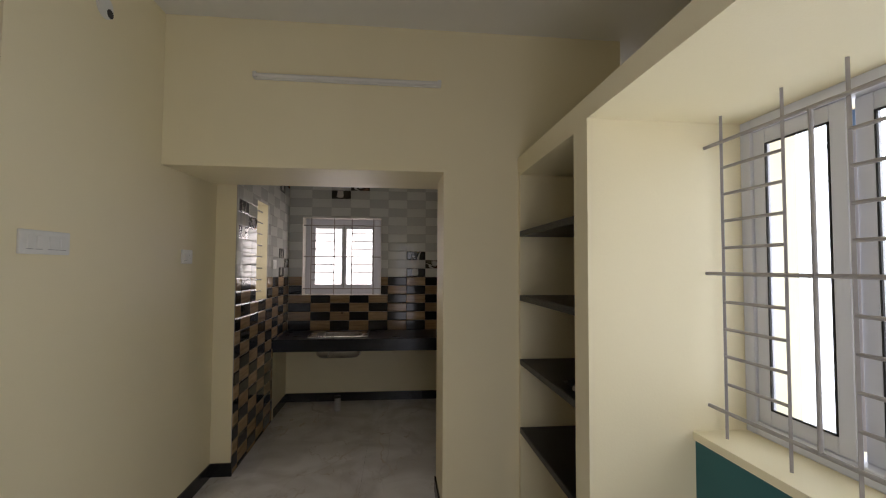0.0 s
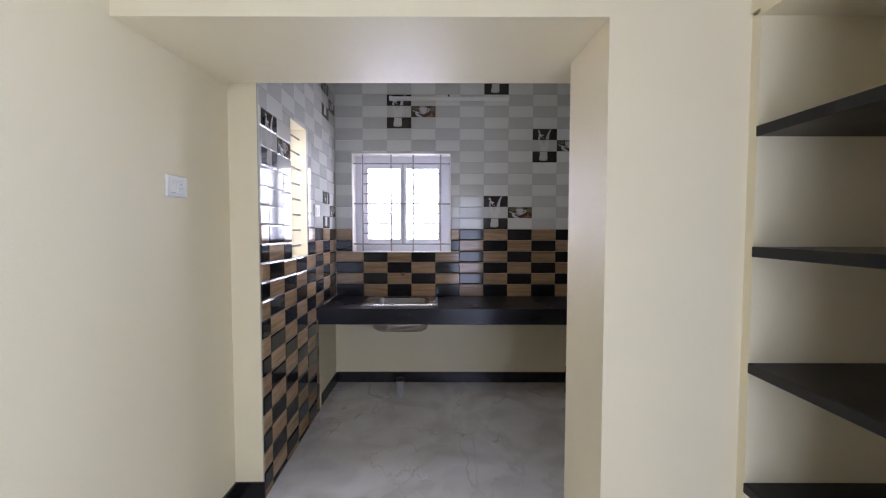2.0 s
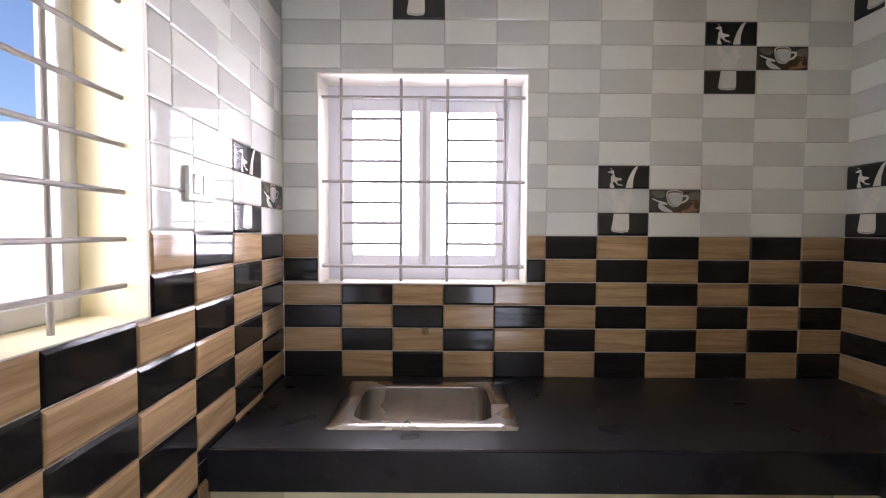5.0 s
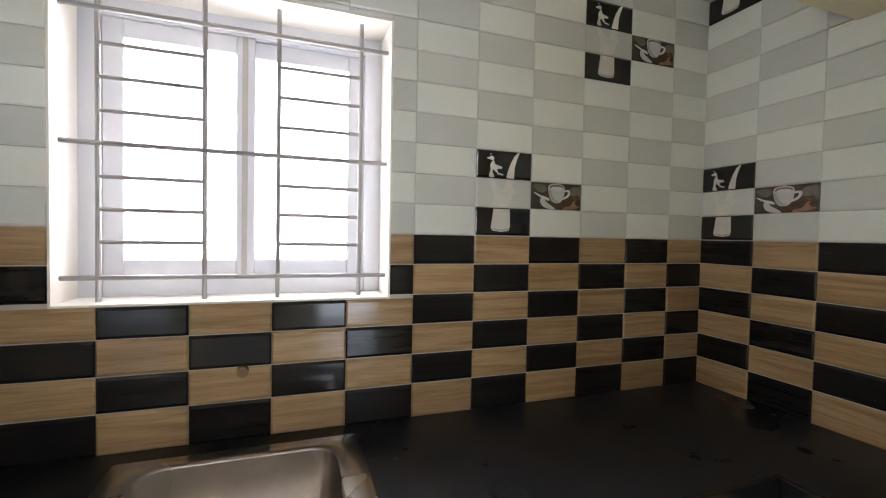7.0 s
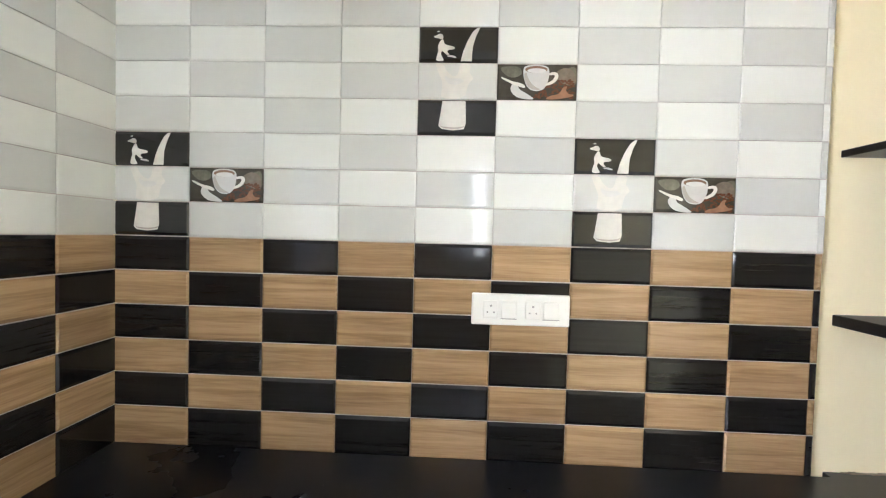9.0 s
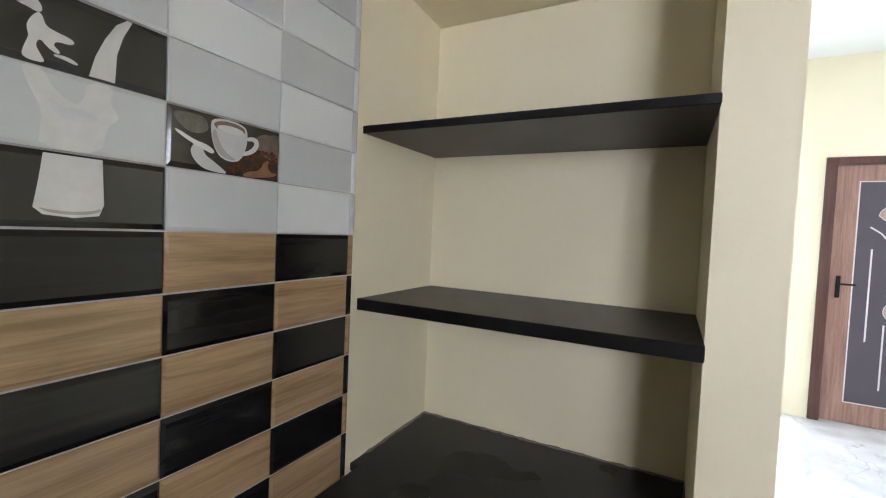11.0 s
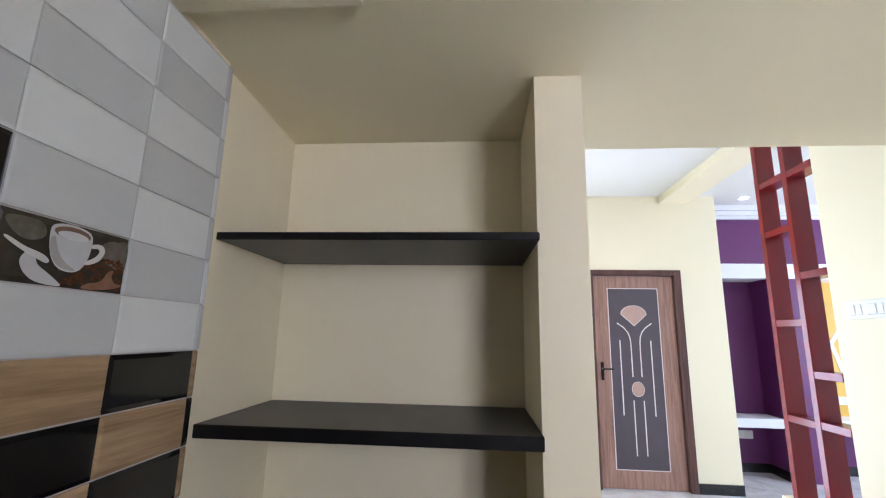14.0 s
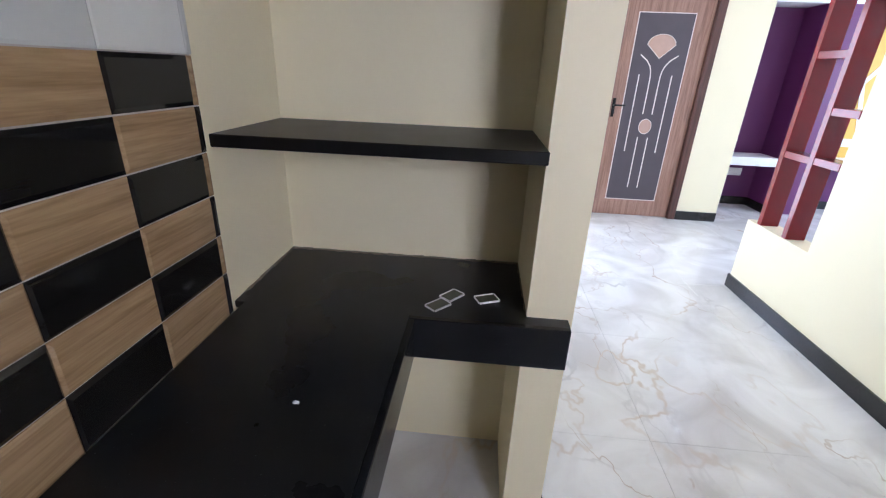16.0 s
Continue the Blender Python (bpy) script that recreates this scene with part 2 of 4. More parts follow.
M = {
    "cream": mat("cream_paint", (0.865, 0.78, 0.535), 0.55, scale=2.2, vary=0.035, fine=120, bump=0.12),
    "ochre": mat("ochre_paint", (0.72, 0.52, 0.19), 0.6, scale=3, vary=0.08, fine=120, bump=0.12),
    "ceiling": mat("ceiling_paint", (0.80, 0.785, 0.72), 0.7, scale=2, vary=0.03, fine=120, bump=0.1),
    "reveal": mat("off_white_reveal_paint", (0.80, 0.76, 0.69), 0.55, scale=3, vary=0.04, fine=120, bump=0.12),
    "brass": mat("dull_brass", (0.16, 0.10, 0.05), 0.4, metal=0.7, scale=40, vary=0.3, fine=200, bump=0.05),
    "white": mat("white_paint", (0.80, 0.80, 0.79), 0.6, scale=2, vary=0.03, fine=120, bump=0.1),
    "purple": mat("purple_paint", (0.12, 0.022, 0.11), 0.5, scale=2, vary=0.08, fine=120, bump=0.1),
    "yellow": mat("yellow_paint", (0.70, 0.43, 0.05), 0.5, scale=2, vary=0.05, fine=120, bump=0.1),
    "teal": mat("teal_paint", (0.01, 0.12, 0.13), 0.45, scale=2, vary=0.08, fine=120, bump=0.1),
    "granite": granite("black_granite", 0.04, 0.14, 0.26),
    "granite_top": granite("dusty_black_granite", 0.20, 0.27, 0.34),
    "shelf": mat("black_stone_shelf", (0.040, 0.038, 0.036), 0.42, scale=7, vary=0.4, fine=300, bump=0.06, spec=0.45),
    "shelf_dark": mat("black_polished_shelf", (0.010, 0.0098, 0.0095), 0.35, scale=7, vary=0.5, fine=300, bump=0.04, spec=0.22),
    "shelf_edge": mat("dark_stone_edge", (0.008, 0.0075, 0.0075), 0.35, scale=30, vary=0.5, fine=300, bump=0.2, spec=0.25),
    "skirting": mat("black_skirting", (0.014, 0.013, 0.013), 0.22, scale=6, vary=0.4, fine=300, bump=0.03),
    # Grout colour is paled so the joints also imitate highlights on tile bevels.
    "grout": mat("tile_grout_edge_glint", (0.48, 0.43, 0.38), 0.8, scale=14, vary=0.2, fine=200, bump=0.2),
    "floor_grout": mat("pale_floor_grout", (0.60, 0.58, 0.55), 0.7, scale=14, vary=0.1, fine=200, bump=0.1),
    "cement": mat("rough_cement_smear", (0.24, 0.20, 0.15), 0.9, scale=60, vary=0.5, fine=300, bump=0.3),
    "tile_white": mat("white_glazed_tile", (0.72, 0.725, 0.675), 0.06, scale=9, vary=0.03, fine=60, bump=0.01, spec=0.38, piece=0.03),
    "tile_grey": mat("grey_glazed_tile", (0.572, 0.577, 0.54), 0.06, scale=9, vary=0.05, fine=60, bump=0.01, spec=0.38, piece=0.04),
    "tile_black": wood("black_grained_tile", (0.0105, 0.0095, 0.009), (0.0145, 0.0135, 0.013), 0.09, "X", 0.15, spec=0.34, ring=22),
    "tile_wood": wood("oak_print_tile", (0.262, 0.168, 0.082), (0.425, 0.290, 0.155), 0.10, "X", 0.08, spec=0.36, ring=16),
    "print_black": mat("black_print_tile", (0.013, 0.012, 0.012), 0.12, scale=9, vary=0.3, fine=60, bump=0.01, coat=0.3),
    "print_white": mat("milk_print", (0.66, 0.64, 0.58), 0.14, scale=40, vary=0.10, fine=90, bump=0.0),
    "print_cup": mat("cup_print", (0.56, 0.55, 0.53), 0.14, scale=30, vary=0.12, fine=90, bump=0.0),
    "print_soft": mat("soft_milk_print", (0.62, 0.61, 0.58), 0.12, scale=40, vary=0.12, fine=90, bump=0.0),
    "print_leaf": mat("grey_green_print", (0.13, 0.125, 0.09), 0.14, scale=45, vary=0.5, fine=90, bump=0.0),
    "print_coffee": mat("milky_coffee_print", (0.20, 0.125, 0.08), 0.14, scale=40, vary=0.15, fine=90, bump=0.0),
    "print_shade": mat("cup_shade_print", (0.40, 0.37, 0.33), 0.14, scale=40, vary=0.15, fine=90, bump=0.0),
    "print_brown": mat("coffee_tile_print", (0.052, 0.045, 0.032), 0.12, scale=22, vary=0.8, fine=60, bump=0.0, coat=0.3),
    "print_bean": mat("coffee_bean_print", (0.105, 0.042, 0.020), 0.14, scale=120, vary=0.7, fine=90, bump=0.0),
    "print_sack": mat("sack_print", (0.17, 0.14, 0.105), 0.14, scale=45, vary=0.4, fine=90, bump=0.0),
    "print_hand": mat("tan_print", (0.29, 0.15, 0.085), 0.14, scale=50, vary=0.3, fine=90, bump=0.0),
    "steel": mat("brushed_steel", (0.60, 0.56, 0.51), 0.27, metal=1.0, scale=3, vary=0.08, fine=260, bump=0.02),
    "upvc": mat("white_upvc", (0.66, 0.67, 0.72), 0.35, scale=4, vary=0.03, fine=90, bump=0.0),
    "rubber": mat("black_gasket", (0.02, 0.02, 0.02), 0.6, scale=20, vary=0.2, fine=90, bump=0.0),
    "bar": mat("painted_grille_bar", (0.34, 0.32, 0.31), 0.45, scale=30, vary=0.15, fine=300, bump=0.08),
    "plastic": mat("white_switch_plastic", (0.78, 0.77, 0.72), 0.3, scale=9, vary=0.03, fine=90, bump=0.0),
    "slot": mat("dark_socket_slot", (0.03, 0.03, 0.03), 0.6, scale=9, vary=0.2, fine=90, bump=0.0),
    "gap": mat("grey_switch_gap", (0.36, 0.35, 0.33), 0.6, scale=9, vary=0.1, fine=90, bump=0.0),
    "pvc": mat("grey_pvc_pipe", (0.42, 0.41, 0.39), 0.4, scale=12, vary=0.25, fine=90, bump=0.05),
    "door_wood": wood("walnut_door", (0.22, 0.115, 0.078), (0.38, 0.22, 0.155), 0.4, "Z", 0.0, ring=16),
    "frame_wood": wood("dark_door_frame", (0.055, 0.022, 0.014), (0.11, 0.045, 0.03), 0.35, "Z", 0.0, ring=16),
    "door_panel": mat("dark_grey_door_panel", (0.075, 0.060, 0.068), 0.45, scale=9, vary=0.15, fine=150, bump=0.05),
    "inlay": mat("pale_door_inlay", (0.70, 0.62, 0.58), 0.4, scale=9, vary=0.05, fine=90, bump=0.0),
    "inlay_tan": mat("tan_door_inlay", (0.46, 0.30, 0.23), 0.4, scale=20, vary=0.1, fine=90, bump=0.0),
    "red": mat("red_lacquer", (0.20, 0.007, 0.008), 0.20, scale=5, vary=0.15, fine=120, bump=0.02, spec=0.4, coat=0.12),
    "marble": marble(),
    "glass": glass_mat(),
    "tube_lit": lamp_mat("lit_tube", (0.95, 0.97, 1.0), 14),
    "spot_lit": lamp_mat("lit_downlight", (1.0, 0.95, 1.0), 25),
    "ext": mat("outside_render", (0.80, 0.77, 0.75), 0.8, scale=2, vary=0.08, fine=60, bump=0.2),
    "ground": mat("pale_outside_ground", (0.55, 0.52, 0.48), 0.9, scale=2, vary=0.1, fine=60, bump=0.2),
    "foil": mat("white_foil", (0.75, 0.75, 0.75), 0.25, scale=60, vary=0.3, fine=200, bump=0.3),
    "bag": mat("clear_plastic_bag", (0.34, 0.31, 0.29), 0.14, scale=40, vary=0.4, fine=120, bump=0.4),
    "orange": mat("orange_card", (0.48, 0.16, 0.06), 0.5, scale=30, vary=0.3, fine=120, bump=0.05),
    "cutout": mat("dull_olive_card", (0.10, 0.10, 0.06), 0.3, scale=30, vary=0.3, fine=120, bump=0.0),
}

# ---- mesh helpers ----


def mesh_ob(name, bm, material, parent=None):
    me = bpy.data.meshes.new(name)
    bm.normal_update()
    bm.to_mesh(me)
    bm.free()
    me.materials.append(M[material])
    ob = new(name, me)
    if parent is not None:
        ob.parent = parent
    return ob


def part(name, bm, material, parent, label=""):
    return tagged(mesh_ob(name, bm, material, parent), label)


def add_box(bm, x0, x1, y0, y1, z0, z1, bevel=0.0, seg=1):
    r = bmesh.ops.create_cube(bm, size=1.0, matrix=Matrix.LocRotScale(((x0 + x1) / 2, (y0 + y1) / 2, (z0 + z1) / 2), None, (x1 - x0, y1 - y0, z1 - z0)))
    if bevel:
        edges = list({e for v in r["verts"] for e in v.link_edges})
        bmesh.ops.bevel(bm, geom=edges, offset=bevel, segments=seg, affect="EDGES", profile=0.5)
    return bm


def box(x0, x1, y0, y1, z0, z1, bevel=0.0, seg=1):
    return add_box(bmesh.new(), x0, x1, y0, y1, z0, z1, bevel, seg)


def add_rod(bm, a, b, r, n=10):
    a, b = Vector(a), Vector(b)
    q = (b - a).to_track_quat("Z", "Y").to_matrix().to_4x4()
    bmesh.ops.create_cone(bm, cap_ends=True, segments=n, radius1=r, radius2=r, depth=(b - a).length, matrix=Matrix.Translation((a + b) / 2) @ q)
    return bm


def rod(a, b, r, n=10):
    return add_rod(bmesh.new(), a, b, r, n)


def flat_shape(points, thick=0.0002):
    """A closed outline in x and z, given a small thickness along -y."""
    bm = bmesh.new()
    f = bm.faces.new([bm.verts.new((x, 0, z)) for x, z in points])
    ex = bmesh.ops.extrude_face_region(bm, geom=[f])
    bmesh.ops.translate(bm, vec=(0, -thick, 0), verts=[v for v in ex["geom"] if isinstance(v, bmesh.types.BMVert)])
    bmesh.ops.recalc_face_normals(bm, faces=bm.faces)
    return bm


def oval(cx, cz, rx, rz, n=20, a0=0.0, a1=360.0):
    steps = n if a1 - a0 >= 360 else n + 1
    return [(cx + rx * math.cos(radians(a0 + (a1 - a0) * i / n)), cz + rz * math.sin(radians(a0 + (a1 - a0) * i / n))) for i in range(steps)]


def empty(name, x=0, y=0, z=0, rz=0):
    ob = new(name)
    ob.matrix_world = pose(x, y, z, 0, 0, rz)
    return ob


def structure(name, bm, material, label):
    return tagged(mesh_ob(name, bm, material), label, kind="structure")


def wall_with_holes(axis, c0, c1, a0, a1, z0, z1, holes):
    """One wall: axis 'x' has its thickness c0..c1 along x and runs a0..a1 along y. Holes: (a, b, low, high)."""
    bm = bmesh.new()

    def put(p, q, lo, hi):
        if q - p > 1e-4 and hi - lo > 1e-4:
            if axis == "x":
                add_box(bm, c0, c1, p, q, lo, hi)
            else:
                add_box(bm, p, q, c0, c1, lo, hi)
    at = a0
    for a, b, lo, hi in sorted(holes):
        put(at, a, z0, z1)
        put(a, b, z0, lo)
        put(a, b, hi, z1)
        at = b
    put(at, a1, z0, z1)
    bmesh.ops.remove_doubles(bm, verts=bm.verts, dist=1e-5)
    return bm


# ---- plan ----
CEIL, LINTEL = 2.98, 2.103
XL, XR, YB = -1.14, 1.25, 5.60      # faces of the kitchen's tiles
TT, TH, TW = 1.41, 0.10, 0.218      # height where the tile colours change, a piece's height and width
COUNTER = 0.80
DIN = -1.25                         # dining side wall
Y_ARCH, Y_LOFT, Y_PIER = 3.10, 3.82, 3.87
PX0, PX1, PY1 = 0.368, 0.489, 3.53  # pier beside the opening
NX = 1.278                          # side of the kitchen niche
HY, HX = -0.15, -1.91               # hall wall and its outer corner
LOW, LY0, LY1 = 0.52, 1.48, 2.09    # low wall under the screen
DSILL, DHEAD, DPY = 0.893, 2.113, 2.11  # dining window ledge, head and side

# the kitchen's west wall stands a little out of square
SKEW = Matrix.Translation((XL, YB, 0)) @ Matrix.Rotation(radians(1.5), 4, "Z") @ Matrix.Translation((-XL, -YB, 0))

# ---- large structure ----
KW = (-0.994, -0.100, 1.199, 2.092)          # kitchen window: x0, x1, z0, z1
SW = (4.36, 4.73, 1.229, 2.10)               # side window: y0, y1, z0, z1
wall_back = structure("wall_north", wall_with_holes("y", YB + 0.012, YB + 0.24, -1.5, 1.6, 0, CEIL + 0.1, [(KW[0], KW[1], KW[2], KW[3])]), "cream", "cream painted kitchen wall with a grilled window")
wall_left = structure("wall_west_kitchen", wall_with_holes("x", -1.36, XL - 0.012, Y_PIER, YB + 0.012, 0, CEIL + 0.1, [SW]), "cream", "cream painted kitchen wall with a narrow window")
wall_left.matrix_world = SKEW
wall_right = structure("wall_east_kitchen", add_box(box(XR + 0.012, XR + 0.24, 3.62, YB + 0.012, 0, CEIL + 0.1), NX, XR + 0.24, 3.18, 3.62, 0, CEIL + 0.1), "cream", "cream painted kitchen side wall")
structure("wall_west_dining", box(DIN - 0.14, DIN, LY1, Y_PIER, 0, CEIL + 0.1), "cream", "cream painted dining side wall")
structure("wall_above_arch", box(DIN, 1.5, Y_ARCH, Y_ARCH + 0.12, LINTEL + 0.10, CEIL + 0.1), "cream", "cream painted wall above the kitchen opening")
structure("wall_arch_east", box(PX0, PX1, Y_ARCH, PY1, 0, LINTEL + 0.03), "cream", "cream painted pier beside the kitchen opening")
structure("wall_between_niches", add_box(box(0.83, 1.49, Y_ARCH - 0.04, 3.18, 0, LINTEL), PX1, 0.83, Y_ARCH, 3.18, 0, LINTEL), "cream", "cream painted wall between two shelf niches")
slab = box(DIN, NX, Y_ARCH, Y_LOFT, LINTEL, LINTEL + 0.10)
for v in slab.verts:
    if v.co.y > Y_LOFT - 0.01 and v.co.z < LINTEL + 0.01:
        v.co.z += 0.024
structure("loft_slab_arch", slab, "cream", "cream painted loft slab over the kitchen opening")
structure("loft_slab_dining", add_box(box(0.825, 1.75, 0.4, Y_ARCH, DHEAD, 2.20), 0.825, 1.49, DPY + 0.13, Y_ARCH - 0.04, 2.09, DHEAD), "cream", "cream painted loft slab over niche and window")
structure("wall_niche_back", box(1.30, 1.49, DPY + 0.13, Y_ARCH - 0.04, 0, 2.09), "cream", "cream painted back of the dining shelf niche")
structure("wall_niche_side", box(0.825, 1.72, DPY, DPY + 0.13, 0, DHEAD), "cream", "cream painted pier between niche and window")
DW = (0.93, DPY, DSILL, DHEAD)
structure("wall_east_dining", box(1.255, 1.72, 0.4, DPY, 0, DSILL - 0.03), "teal", "dark teal painted wall under the window")
structure("window_sill", box(1.245, 1.72, 0.4, DPY, DSILL - 0.03, DSILL), "cream", "cream painted window ledge")
structure("wall_window_side", box(1.255, 1.72, 0.4, DW[0], DSILL, DHEAD), "cream", "cream painted window reveal")
structure("wall_east_loft", box(1.72, 1.75, 0.4, Y_ARCH + 0.12, 2.20, CEIL + 0.1), "cream", "cream painted wall behind the loft")
structure("wall_east_hall", box(1.255, 1.72, HY, 0.4, 0, CEIL + 0.1), "cream", "cream painted hall wall")
structure("ceiling", add_box(box(-5.6, 1.75, -1.8, 4.0, CEIL, CEIL + 0.15), -1.5, 1.75, 4.0, YB + 0.24, CEIL, CEIL + 0.15), "ceiling", "off-white painted flat ceiling")
structure("beam", box(-1.62, -1.33, HY, LY1, 2.90, CEIL), "cream", "pale painted ceiling beam")
# hall with the door, and the living room beyond
DX0, DX1, DTOP = -1.492, -0.515, 2.165
# The second hole is an added, unseen opening for the hall fill lamp.
structure("wall_south_hall", wall_with_holes("y", HY - 0.18, HY, HX, 1.75, 0, CEIL + 0.1, [(DX0, DX1, 0, DTOP), (0.05, 0.95, 0, 2.1)]), "cream", "cream painted hall wall with a door")
# Both slabs are added out of view; the upper one blocks direct sun.
structure("unseen_sun_block", box(-0.4, 1.75, -2.6, HY - 0.18, 2.4, 2.55), "white", "unseen white slab added to block sun at the hall opening")
structure("unseen_outer_slab", box(-0.4, 1.75, -2.6, HY - 0.18, -0.12, -0.01), "grout", "unseen plain slab added outside the hall opening")
LVY, LVF = -0.98, -0.62              # back and front of the living room niches
structure("wall_south_living", box(-5.6, HX, -1.80, LVY, 0, CEIL + 0.1), "purple", "deep purple painted living room wall")
structure("wall_living_return", box(HX, HX + 0.1, -1.80, HY - 0.18, 0, CEIL + 0.1), "purple", "deep purple painted return wall")
structure("wall_west_living", wall_with_holes("x", -5.6, -5.45, LVY, 4.0, 0, CEIL + 0.1, [(0.5, 2.7, 0.8, 2.2)]), "white", "white painted living room wall with a window")
structure("wall_north_living", box(-5.45, DIN - 0.14, 3.87, 4.0, 0, CEIL + 0.1), "white", "white painted living room wall")
structure("low_wall", box(DIN - 0.14, DIN, LY0, LY1, 0, LOW), "cream", "cream painted low wall under the red screen")
floor_base = structure("floor", add_box(box(-5.6, 1.75, -1.8, 4.0, -0.12, -0.009), -1.5, 1.75, 4.0, YB + 0.24, -0.12, -0.009), "floor_grout", "polished white marble-look tiled floor")
structure("ground", box(-400, 400, -400, 400, -3.2, -3.1), "ground", "pale ground outside the house")
nb = tagged(mesh_ob("neighbour_wall", box(-9, 12, 11.0, 11.3, -3.1, 3.2), "ext"), "pale rendered wall of a neighbouring house", "wall", kind="structure")
nb2 = tagged(mesh_ob("neighbour_wall", box(6.0, 6.3, -6, 10, -3.1, 3.4), "ext"), "pale rendered side wall of a neighbouring house", "wall", kind="structure")
# skirting
sk = bmesh.new()
for x0, x1, y0, y1 in ((DIN, DIN + 0.012, LY0 - 0.012, Y_PIER), (DIN + 0.012, -1.095, Y_PIER - 0.012, Y_PIER), (XL - 0.012, XL + 0.002, 4.97, YB + 0.0), (XL + 0.002, XR, YB, YB + 0.012),
                       (XR, XR + 0.012, 3.62, YB), (PX0 - 0.012, PX0, Y_ARCH, PY1), (PX0, 0.825, Y_ARCH - 0.012, Y_ARCH), (HX, DX0, HY, HY + 0.012),
                       (DIN - 0.14, DIN, LY0 - 0.012, LY0), (-2.67, HX, LVY, LVY + 0.012), (-5.45, -3.0, LVY, LVY + 0.012), (-2.67, -2.658, LVY + 0.012, LVF)):
    add_box(sk, x0, x1, y0, y1, 0, 0.095)
structure("baseboard", sk, "skirting", "polished black granite skirting")

# ---- kitchen counter ----
counter = empty("kitchen_counter", 0, 0, 0)
tagged(counter, "polished black granite L-shaped counter with deep front edge", "counter")
SX0, SX1, SY0, SY1 = -0.79, -0.255, 5.125, 5.49
top = bmesh.new()
CY = 4.975
for x0, x1, y0, y1 in ((XL, SX0, CY, YB), (SX1, XR, CY, YB), (SX0, SX1, CY, SY0), (SX0, SX1, SY1, YB), (0.80, XR, 3.57, CY), (PX1, NX, 3.18, 3.57), (PX0 + 0.012, PX1, PY1, 3.57)):
    add_box(top, x0, x1, y0, y1, COUNTER - 0.02, COUNTER)
bmesh.ops.remove_doubles(top, verts=top.verts, dist=1e-5)
part("worktop", top, "granite_top", counter, "lightly dusted polished worktop")
for i, (x0, x1, y0, y1) in enumerate(((XL, 0.80, CY - 0.018, CY), (0.782, 0.80, 3.588, CY - 0.018), (PX0 + 0.012, 0.80, 3.57, 3.588))):
    part("apron", box(x0, x1, y0, y1, COUNTER - 0.12, COUNTER + 0.001, 0.002), "granite", counter)

rng = random.Random(11)
jt = bmesh.new()
for k in range(44):
    x = PX1 + k * (NX - PX1) / 44
    add_box(jt, x, x + (NX - PX1) / 44, 3.18, 3.184 + rng.uniform(0.0, 0.007), COUNTER, COUNTER + 0.002 + rng.uniform(0, 0.003))
for k in range(17):
    y = 3.19 + k * 0.0195
    add_box(jt, NX - 0.003 - rng.uniform(0.0, 0.006), NX, y, y + 0.0195, COUNTER, COUNTER + 0.002 + rng.uniform(0, 0.003))
    add_box(jt, PX1, PX1 + 0.002 + rng.uniform(0.0, 0.004), y - 0.004, y + 0.0155, COUNTER, COUNTER + 0.002 + rng.uniform(0, 0.002))
part("cement_joint", jt, "cement", counter, "rough pale cement line along the wall")

# ---- sink ----
sink = empty("kitchen_sink", (SX0 + SX1) / 2, (SY0 + SY1) / 2, COUNTER)
tagged(sink, "stainless steel single-bowl sink set in the black counter", "sink")


def rounded(cx, cy, hx, hy, r, z, n=6):
    pts = []
    for sx, sy, a in ((1, 1, 0), (-1, 1, 90), (-1, -1, 180), (1, -1, 270)):
        for i in range(n + 1):
            t = radians(a + 90 * i / n)
            pts.append((cx + sx * (hx - r) + r * math.cos(t), cy + sy * (hy - r) + r * math.sin(t), z))
    return pts


def loops_mesh(loops, cap_last=True, thick=0.0):
    bm = bmesh.new()
    rings = [[bm.verts.new(p) for p in lp] for lp in loops]
    n = len(rings[0])
    for a, b in zip(rings, rings[1:]):
        for i in range(n):
            bm.faces.new((a[i], a[(i + 1) % n], b[(i + 1) % n], b[i]))
    if cap_last:
        bm.faces.new(rings[-1])
    bmesh.ops.recalc_face_normals(bm, faces=bm.faces)
    for f in bm.faces:
        f.smooth = True
    return bm


hx, hy = (SX1 - SX0) / 2, (SY1 - SY0) / 2
part("rim", loops_mesh([rounded(0, 0, hx + 0.042, hy + 0.035, 0.012, 0.0005), rounded(0, 0, hx + 0.040, hy + 0.033, 0.012, 0.005), rounded(0, 0, hx - 0.022, hy - 0.022, 0.07, 0.006), rounded(0, 0, hx - 0.028, hy - 0.028, 0.07, 0.002)], False), "steel", sink)
part("bowl", loops_mesh([rounded(0, 0, hx - 0.028, hy - 0.028, 0.07, 0.002), rounded(0, 0, hx - 0.034, hy - 0.034, 0.07, -0.16), rounded(0, 0, hx - 0.04, hy - 0.04, 0.07, -0.205),
                         rounded(0, 0, hx - 0.07, hy - 0.07, 0.06, -0.232), rounded(0, 0, 0.05, 0.05, 0.049, -0.238)]), "steel", sink)
dr = bmesh.new()
bmesh.ops.create_cone(dr, cap_ends=True, segments=24, radius1=0.042, radius2=0.040, depth=0.004, matrix=Matrix.Translation((0, 0, -0.2355)))
part("drain", dr, "steel", sink, "steel drain ring")
tap = tagged(mesh_ob("tap_outlet", add_rod(rod((-0.534, YB + 0.002, 1.0), (-0.534, YB - 0.018, 1.0), 0.016, 16), (-0.534, YB - 0.018, 1.0), (-0.534, YB - 0.024, 1.0), 0.010, 12), "brass"), "capped brass water outlet above the sink", "outlet")
pipe = empty("drain_pipe", -0.53, 5.27, 0)
tagged(pipe, "grey plastic drain pipe stub standing on the floor", "pipe")
